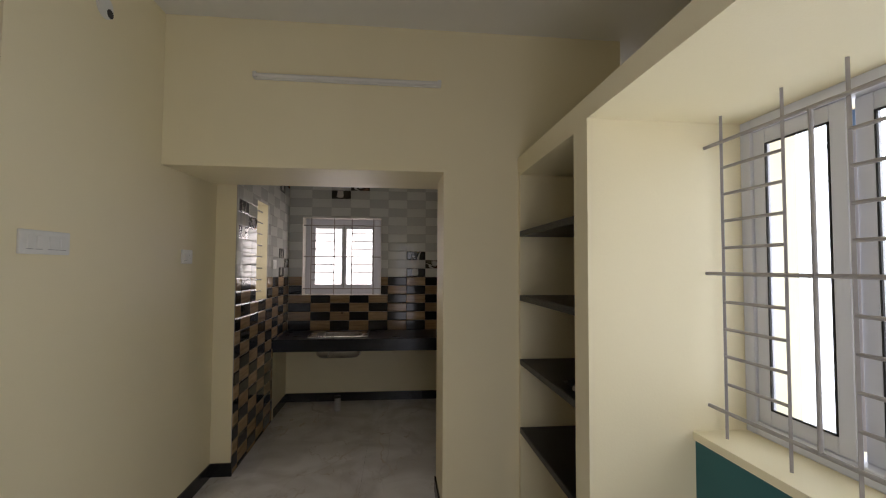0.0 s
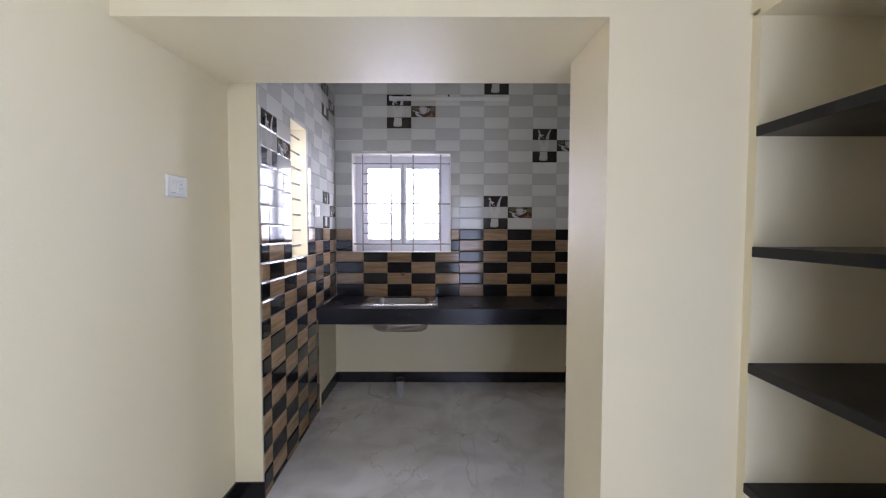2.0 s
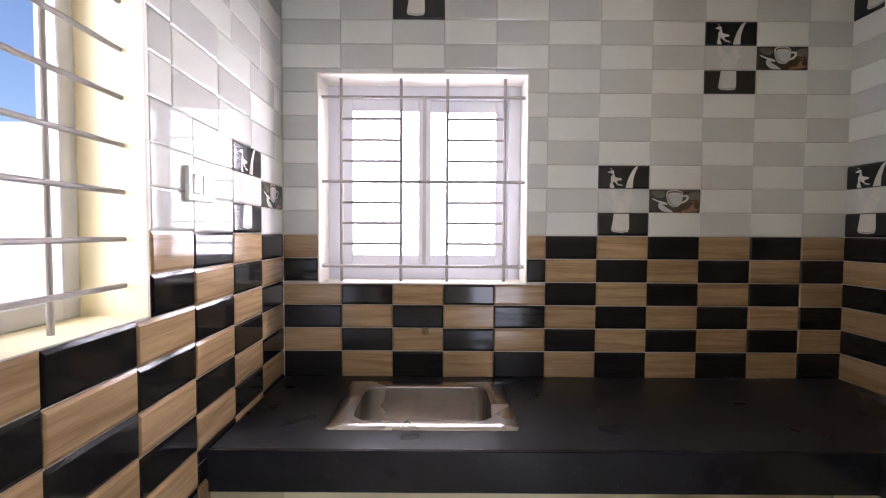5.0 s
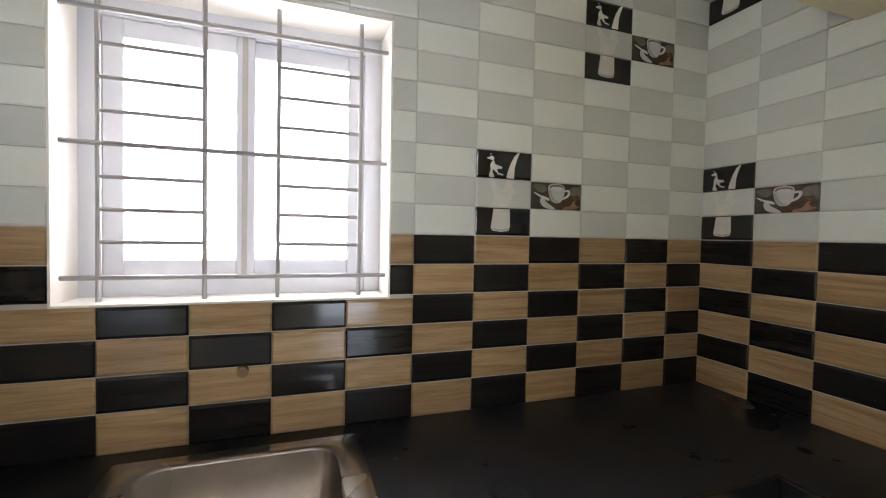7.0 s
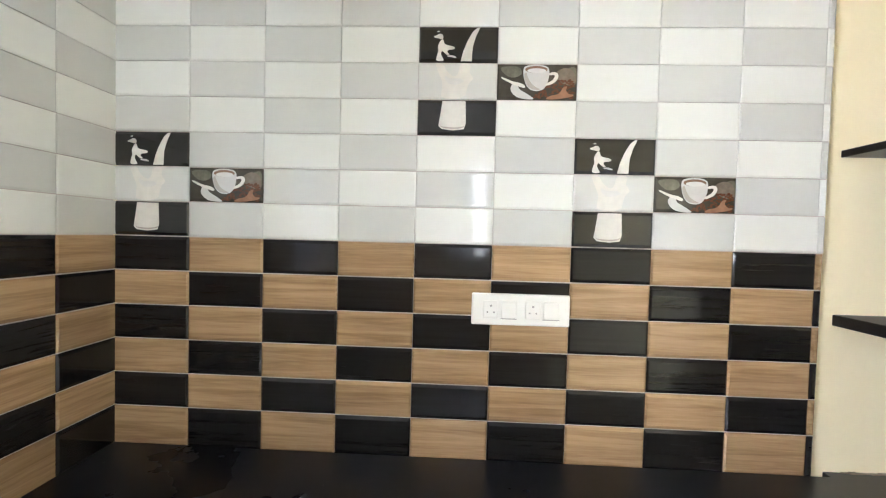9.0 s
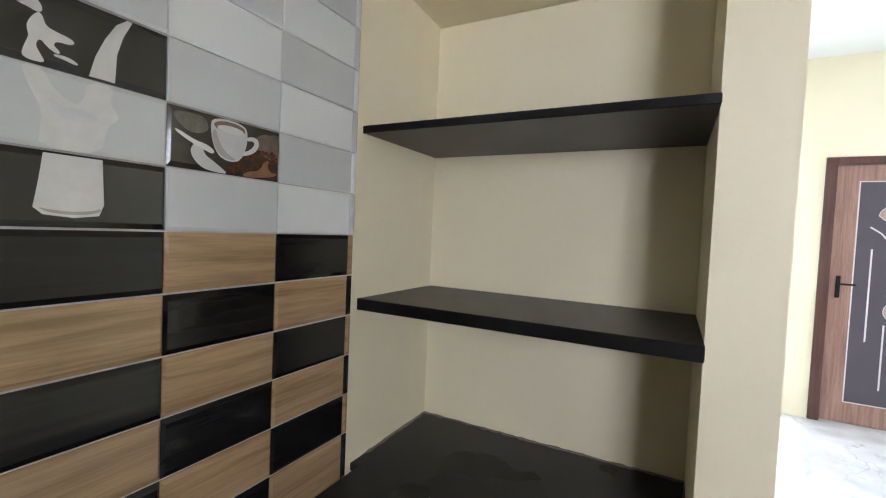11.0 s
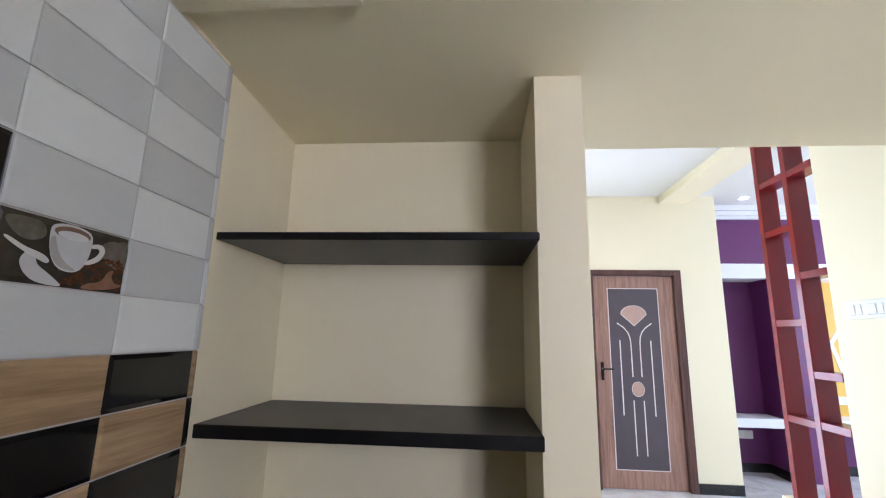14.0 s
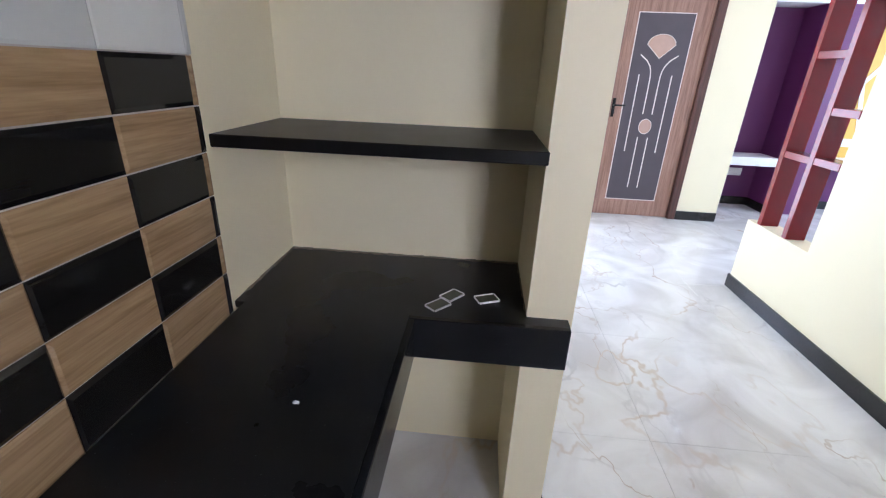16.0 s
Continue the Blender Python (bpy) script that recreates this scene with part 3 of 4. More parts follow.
part("tube", rod((0, 0, 0), (0, 0, 0.15), 0.032, 24), "pvc", pipe)
part("collar", rod((0, 0, 0.135), (0, 0, 0.156), 0.035, 24), "shelf_edge", pipe, "dark open collar")

# ---- lofts ----
loft = empty("loft_box", 0, 0, LINTEL)
tagged(loft, "cream framed loft box with ochre painted inside", "loft", kind="structure")
part("slab", box(0.866, XR + 0.012, Y_LOFT, 5.085, 0, 0.09), "cream", loft)
part("side_panel", box(0.866, XR + 0.012, 5.035, 5.085, 0.09, CEIL - LINTEL), "cream", loft)
part("back_panel", box(XR - 0.03, XR, Y_LOFT, 5.035, 0.09, CEIL - LINTEL), "ochre", loft, "ochre painted loft back")
part("inner_panel", box(0.90, XR - 0.03, 5.025, 5.035, 0.09, CEIL - LINTEL), "ochre", loft, "ochre painted loft side")

# ---- shelves ----


def shelf(x0, x1, y0, y1, z, th, group, label, front):
    ob = empty("shelf", (x0 + x1) / 2, (y0 + y1) / 2, z)
    tagged(ob, label, "shelf", group)
    hx_, hy_ = (x1 - x0) / 2, (y1 - y0) / 2
    e = 0.006
    if front == "y":
        part("slab", box(-hx_, hx_, -hy_, hy_ - e, -th, 0, 0.001), "shelf", ob)
        part("front_edge", box(-hx_, hx_, hy_ - e, hy_, -th - 0.001, 0.0005, 0.002), "shelf_edge", ob, "polished black front edge")
    else:
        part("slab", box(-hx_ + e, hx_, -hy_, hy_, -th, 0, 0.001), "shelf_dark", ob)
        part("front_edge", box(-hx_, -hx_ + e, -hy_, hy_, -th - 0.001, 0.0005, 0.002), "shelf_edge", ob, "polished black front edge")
    return ob


for z, th in ((1.692, 0.018), (1.242, 0.029)):
    shelf(PX1, NX, 3.18, 3.568, z, th, "kitchen niche shelves", "dusty black stone shelf slab built into the kitchen niche", "y")
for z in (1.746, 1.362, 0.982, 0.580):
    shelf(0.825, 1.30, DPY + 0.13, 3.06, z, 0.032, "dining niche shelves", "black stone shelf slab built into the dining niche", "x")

# ---- windows ----


def kitchen_window():
    x0, x1, z0, z1 = KW
    win = empty("window_1", 0, 0, 0)
    tagged(win, "white plastic two-sash window with clear glass", kind="structure")
    ya, yb = YB + 0.16, YB + 0.22
    o = 0.062
    fr = bmesh.new()
    for a, b, c, d in ((x0, x0 + o, z0, z1), (x1 - o, x1, z0, z1), (x0 + o, x1 - o, z0, z0 + o), (x0 + o, x1 - o, z1 - o, z1)):
        add_box(fr, a, b, ya, yb, c, d, 0.003)
    part("window_frame", fr, "upvc", win)
    xm = (x0 + x1) / 2
    for a, b in ((x0 + o, xm + 0.03), (xm - 0.03, x1 - o)):
        k = 0 if a < xm - 0.1 else 1
        y_ = ya + 0.005 + 0.022 * k
        s = 0.055
        sb = bmesh.new()
        for p, q, c, d in ((a, a + s, z0 + o, z1 - o), (b - s, b, z0 + o, z1 - o), (a + s, b - s, z0 + o, z0 + o + s), (a + s, b - s, z1 - o - s, z1 - o)):
            add_box(sb, p, q, y_, y_ + 0.02, c, d, 0.003)
        sash = part("sash", sb, "upvc", win)
        g = part("pane", box(a + s, b - s, y_ + 0.008, y_ + 0.012, z0 + o + s, z1 - o - s), "glass", sash)
        g.visible_shadow = False
    part("interlock", box(xm - 0.008, xm + 0.008, ya - 0.002, ya + 0.004, z0 + o, z1 - o), "pvc", win, "grey interlock strip")
    gr = empty("window_grille", (x0 + x1) / 2, YB + 0.06, z0)
    tagged(gr, "painted steel bar grille set in the window reveal", "grille")
    cx, r = (x0 + x1) / 2, 0.0068
    xs = [v - cx for v in (-0.905, -0.645, -0.443, -0.193)]
    for x in xs:
        part("upright", rod((x, 0, -0.005), (x, 0, z1 - z0 + 0.005), r), "bar", gr)
    for z in (2.004, 1.641, 1.272):
        part("crossbar", rod((x0 - cx - 0.004, -0.008, z - z0), (x1 - cx + 0.004, -0.008, z - z0), r), "bar", gr)
    for z in (1.913, 1.822, 1.731, 1.551, 1.461, 1.371):
        for a, b in ((xs[0], xs[1]), (xs[2], xs[3])):
            part("bar", rod((a, 0, z - z0), (b, 0, z - z0), r * 0.85), "bar", gr)


kitchen_window()
rv = bmesh.new()
for a, b, c, d in ((KW[0], KW[0] + 0.006, KW[2], KW[3]), (KW[1] - 0.006, KW[1], KW[2], KW[3]), (KW[0] + 0.006, KW[1] - 0.006, KW[2], KW[2] + 0.006), (KW[0] + 0.006, KW[1] - 0.006, KW[3] - 0.006, KW[3])):
    add_box(rv, a, b, YB + 0.002, YB + 0.16, c, d)
structure("window_reveal", rv, "reveal", "off-white painted reveal round the kitchen window")


def side_window():
    y0, y1, z0, z1 = SW
    win = empty("window_2", 0, 0, 0)
    win.matrix_world = SKEW
    tagged(win, "narrow white plastic window with clear glass", kind="structure")
    xa, xb, o = -1.35, -1.30, 0.045
    fr = bmesh.new()
    for a, b, c, d in ((y0, y0 + o, z0, z1), (y1 - o, y1, z0, z1), (y0 + o, y1 - o, z0, z0 + o), (y0 + o, y1 - o, z1 - o, z1)):
        add_box(fr, xa, xb, a, b, c, d, 0.003)
    part("window_frame", fr, "upvc", win)
    part("pane", box(-1.328, -1.323, y0 + o, y1 - o, z0 + o, z1 - o), "glass", win).visible_shadow = False
    gr = empty("window_grille", 0, 0, 0)
    gr.matrix_world = SKEW @ pose(-1.21, (y0 + y1) / 2, z0)
    tagged(gr, "painted steel bar grille in the narrow window", "grille")
    h = (y1 - y0) / 2
    part("upright", rod((0, 0, -0.004), (0, 0, z1 - z0 + 0.004), 0.006), "bar", gr)
    for i in range(8):
        z = 0.07 + i * 0.105
        part("crossbar", rod((0.008, -h - 0.004, z), (0.008, h + 0.004, z), 0.006), "bar", gr)


side_window()


def dining_window():
    y0, y1, z0, z1 = DW
    win = empty("window_3", 0, 0, 0)
    tagged(win, "wide white plastic sliding window with clear glass", kind="structure")
    xa, xb, o = 1.47, 1.55, 0.05
    fr = bmesh.new()
    for a, b, c, d in ((y0, y0 + o, z0, z1), (y1 - o, y1, z0, z1), (y0 + o, y1 - o, z0, z0 + o), (y0 + o, y1 - o, z1 - o, z1)):
        add_box(fr, xa, xb, a, b, c, d, 0.003)
    part("window_frame", fr, "upvc", win)
    s = 0.056
    wd = (y1 - y0 - 2 * o) / 3
    for k in range(3):
        a, b = y1 - o - (k + 1) * wd, y1 - o - k * wd
        x_ = xa + 0.012 + 0.03 * (k % 2)
        sb = bmesh.new()
        for p, q, c, d in ((a, a + s, z0 + o, z1 - o), (b - s, b, z0 + o, z1 - o), (a + s, b - s, z0 + o, z0 + o + s), (a + s, b - s, z1 - o - s, z1 - o)):
            add_box(sb, x_, x_ + 0.026, p, q, c, d, 0.003)
        sash = part("sash", sb, "upvc", win)
        gk = bmesh.new()
        for p, q, c, d in ((a + s, a + s + 0.006, z0 + o + s, z1 - o - s), (b - s - 0.006, b - s, z0 + o + s, z1 - o - s), (a + s, b - s, z0 + o + s, z0 + o + s + 0.006), (a + s, b - s, z1 - o - s - 0.006, z1 - o - s)):
            add_box(gk, x_ - 0.001, x_ + 0.006, p, q, c, d)
        part("gasket", gk, "rubber", sash)
        part("pane", box(x_ + 0.01, x_ + 0.014, a + s, b - s, z0 + o + s, z1 - o - s), "glass", sash).visible_shadow = False
    gr = empty("window_grille", 1.325, 0, z0)
    tagged(gr, "painted steel bar grille in front of the wide window", "grille")
    r = 0.007
    ys = (2.03, 1.763, 1.555, 1.29, 1.08, 0.97)
    for y in ys:
        part("upright", rod((0, y, -0.004), (0, y, z1 - z0 + 0.004), r, 4 if y > 1.2 else 8), "bar", gr)
    for y in (1.658, 1.185):
        part("upright", rod((-0.009, y, 0.10), (-0.009, y, 1.117), r), "bar", gr)
    for z in (2.010, 1.508, 0.993):
        part("crossbar", rod((-0.009, y0 - 0.004, z - z0), (-0.009, y1 + 0.004, z - z0), r), "bar", gr)
    for i in range(9):
        z = 1.912 - 0.102 * i
        if abs(z - 1.508) > 0.03:
            for a, b in ((ys[0], ys[1]), (ys[2], ys[3]), (ys[4], ys[5])):
                part("bar", rod((0, a, z - z0), (0, b, z - z0), r * 0.85), "bar", gr)


dining_window()

# ---- hall door ----
door_frame = empty("door_1", 0, 0, 0)
tagged(door_frame, "dark wooden door frame in the hall wall", kind="structure")
fb = bmesh.new()
for a, b, c, d in ((DX0, DX0 + 0.075, 0, DTOP), (DX1 - 0.075, DX1, 0, DTOP), (DX0 + 0.075, DX1 - 0.075, DTOP - 0.06, DTOP)):
    add_box(fb, a, b, HY - 0.16, HY + 0.016, c, d, 0.004)
part("frame", fb, "frame_wood", door_frame)
door = empty("door", (DX0 + DX1) / 2, HY - 0.03, 0.006)
tagged(door, "closed walnut flush door with dark panel and pale inlay", "door")
dw = (DX1 - DX0) / 2 - 0.077
DZ, DK = 0.042, 1.045               # the inlay sits this far up and is this much drawn out
part("leaf", box(-dw, dw, -0.035, 0, 0, 2.095, 0.002), "door_wood", door)
part("panel", box(-0.247, 0.257, 0, 0.004, 0.18, 1.96), "door_panel", door, "dark grey door panel")
pb = bmesh.new()
for a, b, c, d in ((-0.255, -0.247, 0.172, 1.968), (0.257, 0.265, 0.172, 1.968), (-0.247, 0.257, 0.172, 0.18), (-0.247, 0.257, 1.96, 1.968)):
    add_box(pb, a, b, 0, 0.006, c, d)
part("panel_border", pb, "inlay", door, "pale inlay border")


def inlay_line(points, w=0.011):
    bm = bmesh.new()
    points = [(x, z * DK + DZ) for x, z in points]
    for (xa, za), (xb, zb) in zip(points, points[1:]):
        d = Vector((xb - xa, zb - za)).normalized() * (w / 2)
        n = Vector((-d.y, d.x))
        v = [bm.verts.new((x, 0.0062, z)) for x, z in ((xa + n.x - d.x, za + n.y - d.y), (xb + n.x + d.x, zb + n.y + d.y), (xb - n.x + d.x, zb - n.y + d.y), (xa - n.x - d.x, za - n.y - d.y))]
        lo = [bm.verts.new((p.co.x, 0.003, p.co.z)) for p in v]
        bm.faces.new(v)
        for i in range(4):
            bm.faces.new((v[i], lo[i], lo[(i + 1) % 4], v[(i + 1) % 4]))
    bmesh.ops.recalc_face_normals(bm, faces=bm.faces)
    return bm


def on_door(points, y, thick):
    bm = flat_shape([(x, z * DK + DZ) for x, z in points], thick)
    bmesh.ops.translate(bm, vec=(0, y, 0), verts=bm.verts)
    return bm


fan = [(0.005, 1.47)] + [(0.005 + 0.125 * math.cos(radians(a)) * 1.0, 1.58 + 0.085 * math.sin(radians(a))) for a in range(0, 181, 15)]
part("fan_inlay", on_door(fan, 0.007, 0.004), "inlay_tan", door, "tan fan-shaped inlay")
part("fan_edge", inlay_line(fan + [fan[0]]), "inlay", door)
disc = oval(0.005, 0.86, 0.058, 0.066, 24)
part("disc_inlay", on_door(disc, 0.007, 0.004), "inlay_tan", door, "tan round inlay")
part("disc_edge", inlay_line(disc + [disc[0]]), "inlay", door)
for s in (-1, 1):
    part("inlay_curve", inlay_line([(0.005 + s * (0.045 + 0.125 * k * k), 1.22 + 0.27 * math.sqrt(k)) for k in (0, 0.1, 0.25, 0.45, 0.7, 1.0)]), "inlay", door)
    part("inlay_line", inlay_line([(0.005 + s * 0.045, 0.98), (0.005 + s * 0.045, 1.22)]), "inlay", door)
    part("inlay_line", inlay_line([(0.005 + s * 0.155, 0.62), (0.005 + s * 0.155, 1.32)]), "inlay", door)
    part("inlay_line", inlay_line([(0.005 + s * 0.05, 0.26), (0.005 + s * 0.05, 0.75)]), "inlay", door)
hb = box(0.335, 0.365, 0, 0.008, 1.02, 1.20, 0.003)
add_rod(hb, (0.35, 0.0, 1.135), (0.35, 0.05, 1.135), 0.009)
add_rod(hb, (0.355, 0.045, 1.135), (0.25, 0.045, 1.135), 0.008)
part("handle", hb, "shelf_edge", door, "dark metal lever handle")

# ---- red screen on the low wall ----
jali = empty("divider_screen", DIN - 0.07, 1.70, LOW)
tagged(jali, "dark red lacquered wooden divider screen on the low wall", "screen")
part("post", box(-0.068, 0.030, LY1 - 0.014 - 1.70, LY1 - 1.70, 0, CEIL - LOW, 0.002), "red", jali)
for y, half in ((1.598, 0.021), (1.858, 0.021)):
    part("post", box(-0.048, 0.066, y - half - 1.70, y + half - 1.70, 0, CEIL - LOW, 0.002), "red", jali)
for ya, yb, z in ((1.619, 1.837, 2.467), (1.879, LY1 - 0.014, 2.46), (1.619, 1.837, 2.135), (1.879, LY1 - 0.014, 1.833), (1.619, 1.837, 1.562), (1.879, LY1 - 0.014, 1.27), (1.619, 1.837, 0.995), (1.879, LY1 - 0.014, 1.0)):
    part("rung", box(-0.046, 0.064, ya - 1.70, yb - 1.70, z - 0.021 - LOW, z + 0.021 - LOW, 0.002), "red", jali)

# ---- living room seen past the screen ----
structure("tv_niche_header", box(-5.45, HX, LVY, LVF, 2.15, 2.32), "white", "white painted band above the television niche")
structure("wall_upper_living", box(-5.45, HX, LVY, LVF, 2.32, 2.84), "purple", "deep purple painted upper wall")
structure("niche_divider", box(-3.02, -2.67, LVY, LVF, 0, 2.15), "purple", "deep purple pier between two niches")
structure("yellow_feature_wall", box(-5.45, -3.06, LVY, LVY + 0.012, 0.63, 2.15), "yellow", "yellow painted feature panel with white lines")
structure("niche_side", box(-3.06, -3.02, LVY, LVF, 0.63, 2.15), "white", "white painted side of the yellow niche")
for xa, xb_ in ((-2.67, HX), (-5.45, -3.02)):
    tagged(mesh_ob("tv_shelf", box(xa, xb_, LVY, LVF, 0.535, 0.63, 0.003), "white"), "white slab shelf along the purple living room wall", "shelf", "living room shelves")
co = bmesh.new()
for k, (y, z) in enumerate(((LVF + 0.05, 2.84), (LVF + 0.09, 2.875), (LVF + 0.14, 2.92))):
    add_box(co, -5.45, HX, LVY, y, z, CEIL if k == 2 else z + 0.05 - 0.015 * (k == 0))
structure("cornice", co, "white", "white moulded plaster cornice")
yb = bmesh.new()
for (xa, za), (xb_, zb) in (((-3.488, 1.438), (-3.76, 1.80)), ((-3.488, 1.438), (-3.66, 0.80)), ((-3.11, 2.14), (-3.25, 1.80)), ((-3.76, 1.80), (-4.1, 2.13))):
    d = Vector((xb_ - xa, 0, zb - za))
    ang = math.degrees(math.atan2(d.z, d.x))
    tmp = box(-d.length / 2, d.length / 2, 0, 0.006, -0.022, 0.022)
    bmesh.ops.transform(tmp, matrix=pose((xa + xb_) / 2, LVY + 0.012, (za + zb) / 2, 0, -ang, 0), verts=tmp.verts)
    me_ = bpy.data.meshes.new("tmp")
    tmp.to_mesh(me_)
    tmp.free()
    yb.from_mesh(me_)
    bpy.data.meshes.remove(me_)
structure("trim", yb, "white", "white painted lines across the yellow panel")

# ---- switch plates ----


def switch_plate(m, w, h, modules, label):
    """A plate in x-z with its face towards -y. Modules: (x, width, kind)."""
    ob = empty("switch_plate")
    ob.matrix_world = m
    tagged(ob, label, "switch", "switch plates")
    part("plate", box(-w / 2, w / 2, -0.012, 0, -h / 2, h / 2, 0.004, 2), "plastic", ob)
    for x, mw, kind in modules:
        mh = h * 0.56
        if kind == "rocker":
            bm = box(x - mw / 2, x + mw / 2, -0.016, -0.010, -mh / 2, mh / 2, 0.002)
            bmesh.ops.rotate(bm, cent=(x, -0.012, 0), matrix=Matrix.Rotation(radians(4), 3, "X"), verts=bm.verts)
            part("rocker", bm, "plastic", ob)
            part("gap", box(x - mw / 2 - 0.001, x + mw / 2 + 0.001, -0.0125, -0.011, -mh / 2 - 0.0022, -mh / 2 + 0.0002), "gap", ob)
        else:
            sk_ = part("socket", box(x - mw / 2, x + mw / 2, -0.0145, -0.011, -mh / 2, mh / 2, 0.0015), "plastic", ob)
            for hx_, hz_, r in ((0, 0.010, 0.0034), (-0.009, -0.008, 0.0026), (0.009, -0.008, 0.0026)):
                part("pin_hole", rod((x + hx_, -0.0150, hz_), (x + hx_, -0.0135, hz_), r, 10), "gap", sk_)
    return ob


switch_plate(pose(DIN, 2.30, 1.613, 0, 0, 90), 0.24, 0.09, ((-0.075, 0.03, "rocker"), (-0.035, 0.03, "rocker"), (0.035, 0.05, "rocker"), (0.082, 0.03, "rocker")), "white plastic switch plate on the cream dining wall")
switch_plate(pose(DIN, 3.42, 1.585, 0, 0, 90), 0.135, 0.088, ((-0.03, 0.03, "rocker"), (0.018, 0.042, "socket")), "small white socket and switch plate on the dining wall")
switch_plate(pose(XR, 4.428, 1.232, 0, 0, -90), 0.27, 0.088, ((-0.082, 0.04, "socket"), (-0.032, 0.042, "rocker"), (0.034, 0.042, "socket"), (0.084, 0.044, "rocker")), "long white socket plate on the tiled wall")
switch_plate(SKEW @ pose(XL, 4.93, 1.547, 0, 0, 90), 0.135, 0.09, ((-0.03, 0.036, "rocker"), (0.022, 0.042, "socket")), "white socket plate on the glossy tiled wall")
switch_plate(pose(-3.525, LVY + 0.012, 0.80, 0, 0, 180), 0.16, 0.09, ((-0.04, 0.042, "socket"), (0.03, 0.05, "rocker")), "white socket plate on the yellow niche wall")
switch_plate(pose(-2.41, LVY, 0.40, 0, 0, 180), 0.20, 0.09, ((-0.04, 0.042, "socket"), (0.03, 0.05, "rocker")), "white socket plate under the white shelf")

# ---- tube light battens and wall light box ----


def batten(x0, x1, y, z, label, material):
    ob = empty("tube_light", (x0 + x1) / 2, y, z)
    tagged(ob, label, "lamp", "tube lights")
    h = (x1 - x0) / 2
    part("batten", box(-h, h, -0.022, 0, -0.018, 0.018, 0.004, 2), material, ob)
    part("tube", rod((-h + 0.02, -0.031, 0), (h - 0.02, -0.031, 0), 0.012, 16), material, ob)
    for s in (-1, 1):
        part("end_cap", box(s * h - 0.022 * (s > 0), s * h + 0.022 * (s < 0), -0.045, 0, -0.017, 0.017, 0.003), material, ob)
    return ob


batten(-0.75, 0.345, Y_ARCH, 2.635, "unlit tube light batten above the kitchen opening", "plastic")
kt = batten(-0.65, 0.415, YB, 2.57, "unlit white tube light batten on the tiled wall", "plastic")
part("clip", box(-0.012, 0.004, -0.05, -0.02, 0.010, 0.024), "slot", kt, "small dark clip")
lt = empty("tube_light", -3.62, LVF, 2.585)
tagged(lt, "lit white tube light on the purple wall", "lamp", "tube lights")
part("batten", box(-0.3, 0.3, 0, 0.025, -0.02, 0.02, 0.003), "plastic", lt)
part("tube", rod((-0.29, 0.036, 0), (0.29, 0.036, 0), 0.013, 14), "tube_lit", lt, "glowing white tube")
for px, py in ((-2.25, -0.20),):
    dl = empty("downlight", px, py, CEIL)
    tagged(dl, "small round lit recessed ceiling downlight", "lamp", "downlights")
    bm = bmesh.new()
    bmesh.ops.create_cone(bm, cap_ends=True, segments=24, radius1=0.055, radius2=0.06, depth=0.008, matrix=Matrix.Translation((0, 0, -0.004)))
    part("ring", bm, "plastic", dl)
    bm = bmesh.new()
    bmesh.ops.create_cone(bm, cap_ends=True, segments=24, radius1=0.042, radius2=0.042, depth=0.004, matrix=Matrix.Translation((0, 0, -0.0105)))
    part("lens", bm, "spot_lit", dl, "glowing lens")
hole = empty("wall_light_box", DIN, 2.605, 2.69)
tagged(hole, "round white electrical box cover with a dark open hole", "electrical box")
part("cover", rod((0, -0.02, 0.02), (0.006, -0.02, 0.02), 0.055, 28), "plastic", hole)
part("opening", rod((0.004, 0.012, 0.002), (0.0085, 0.012, 0.002), 0.021, 20), "slot", hole, "dark open hole")

# ---- loose things ----


def crumple(bm, amount, scale, seed):
    for v in bm.verts:
        v.co += noise.noise_vector(v.co * scale + Vector((seed, 0, 0))) * amount
    for f in bm.faces:
        f.smooth = True
    return bm


bag = empty("plastic_bag", 1.125, 2.775, 0.982, 66)
tagged(bag, "crumpled clear plastic bag of hardware on the niche shelf", "bag")
bm = bmesh.new()
bmesh.ops.create_uvsphere(bm, u_segments=32, v_segments=16, radius=1, matrix=Matrix.Translation((0, 0, 0.032)) @ Matrix.Diagonal((0.17, 0.065, 0.030, 1)))
part("wrap", crumple(bm, 0.014, 22, 2.0), "bag", bag)
bm = box(-0.13, 0.05, -0.080, -0.066, 0.0, 0.040, 0.004)
part("card", bm, "orange", bag, "orange card at the front of the bag")
for i, (x, y, s) in enumerate(((0.915, 2.47, 0.034), (0.90, 2.38, 0.030), (1.02, 2.53, 0.036))):
    bm = bmesh.new()
    bmesh.ops.create_icosphere(bm, subdivisions=4, radius=1, matrix=Matrix.Translation((0, 0, s * 0.42)) @ Matrix.Diagonal((s * 1.2, s * 0.8, s * 0.42, 1)))
    ob = mesh_ob("crumpled_wrapper", crumple(bm, s * 0.35, 40, 5.0 + i), "bag" if i else "rubber")
    ob.matrix_world = pose(x, y, 0.982, 0, 0, 40 * i)
    tagged(ob, "small crumpled plastic wrapper on the niche shelf", "wrapper", "crumpled wrappers")
tin = empty("tin", 1.115, 2.555, 0.982)
tagged(tin, "small orange tin with a black cap on the niche shelf", "tin")
part("body", rod((0, 0, 0), (0, 0, 0.15), 0.035, 24), "orange", tin)
part("cap", rod((0, 0, 0.15), (0, 0, 0.20), 0.024, 20), "rubber", tin, "black cap")
disc_ob = empty("drain_cover", 1.25, 2.83, 0.580)
tagged(disc_ob, "small round black and white plastic cover on the shelf", "cover")
part("base", rod((0, 0, 0), (0, 0, 0.010), 0.043, 28), "pvc", disc_ob, "pale rim")
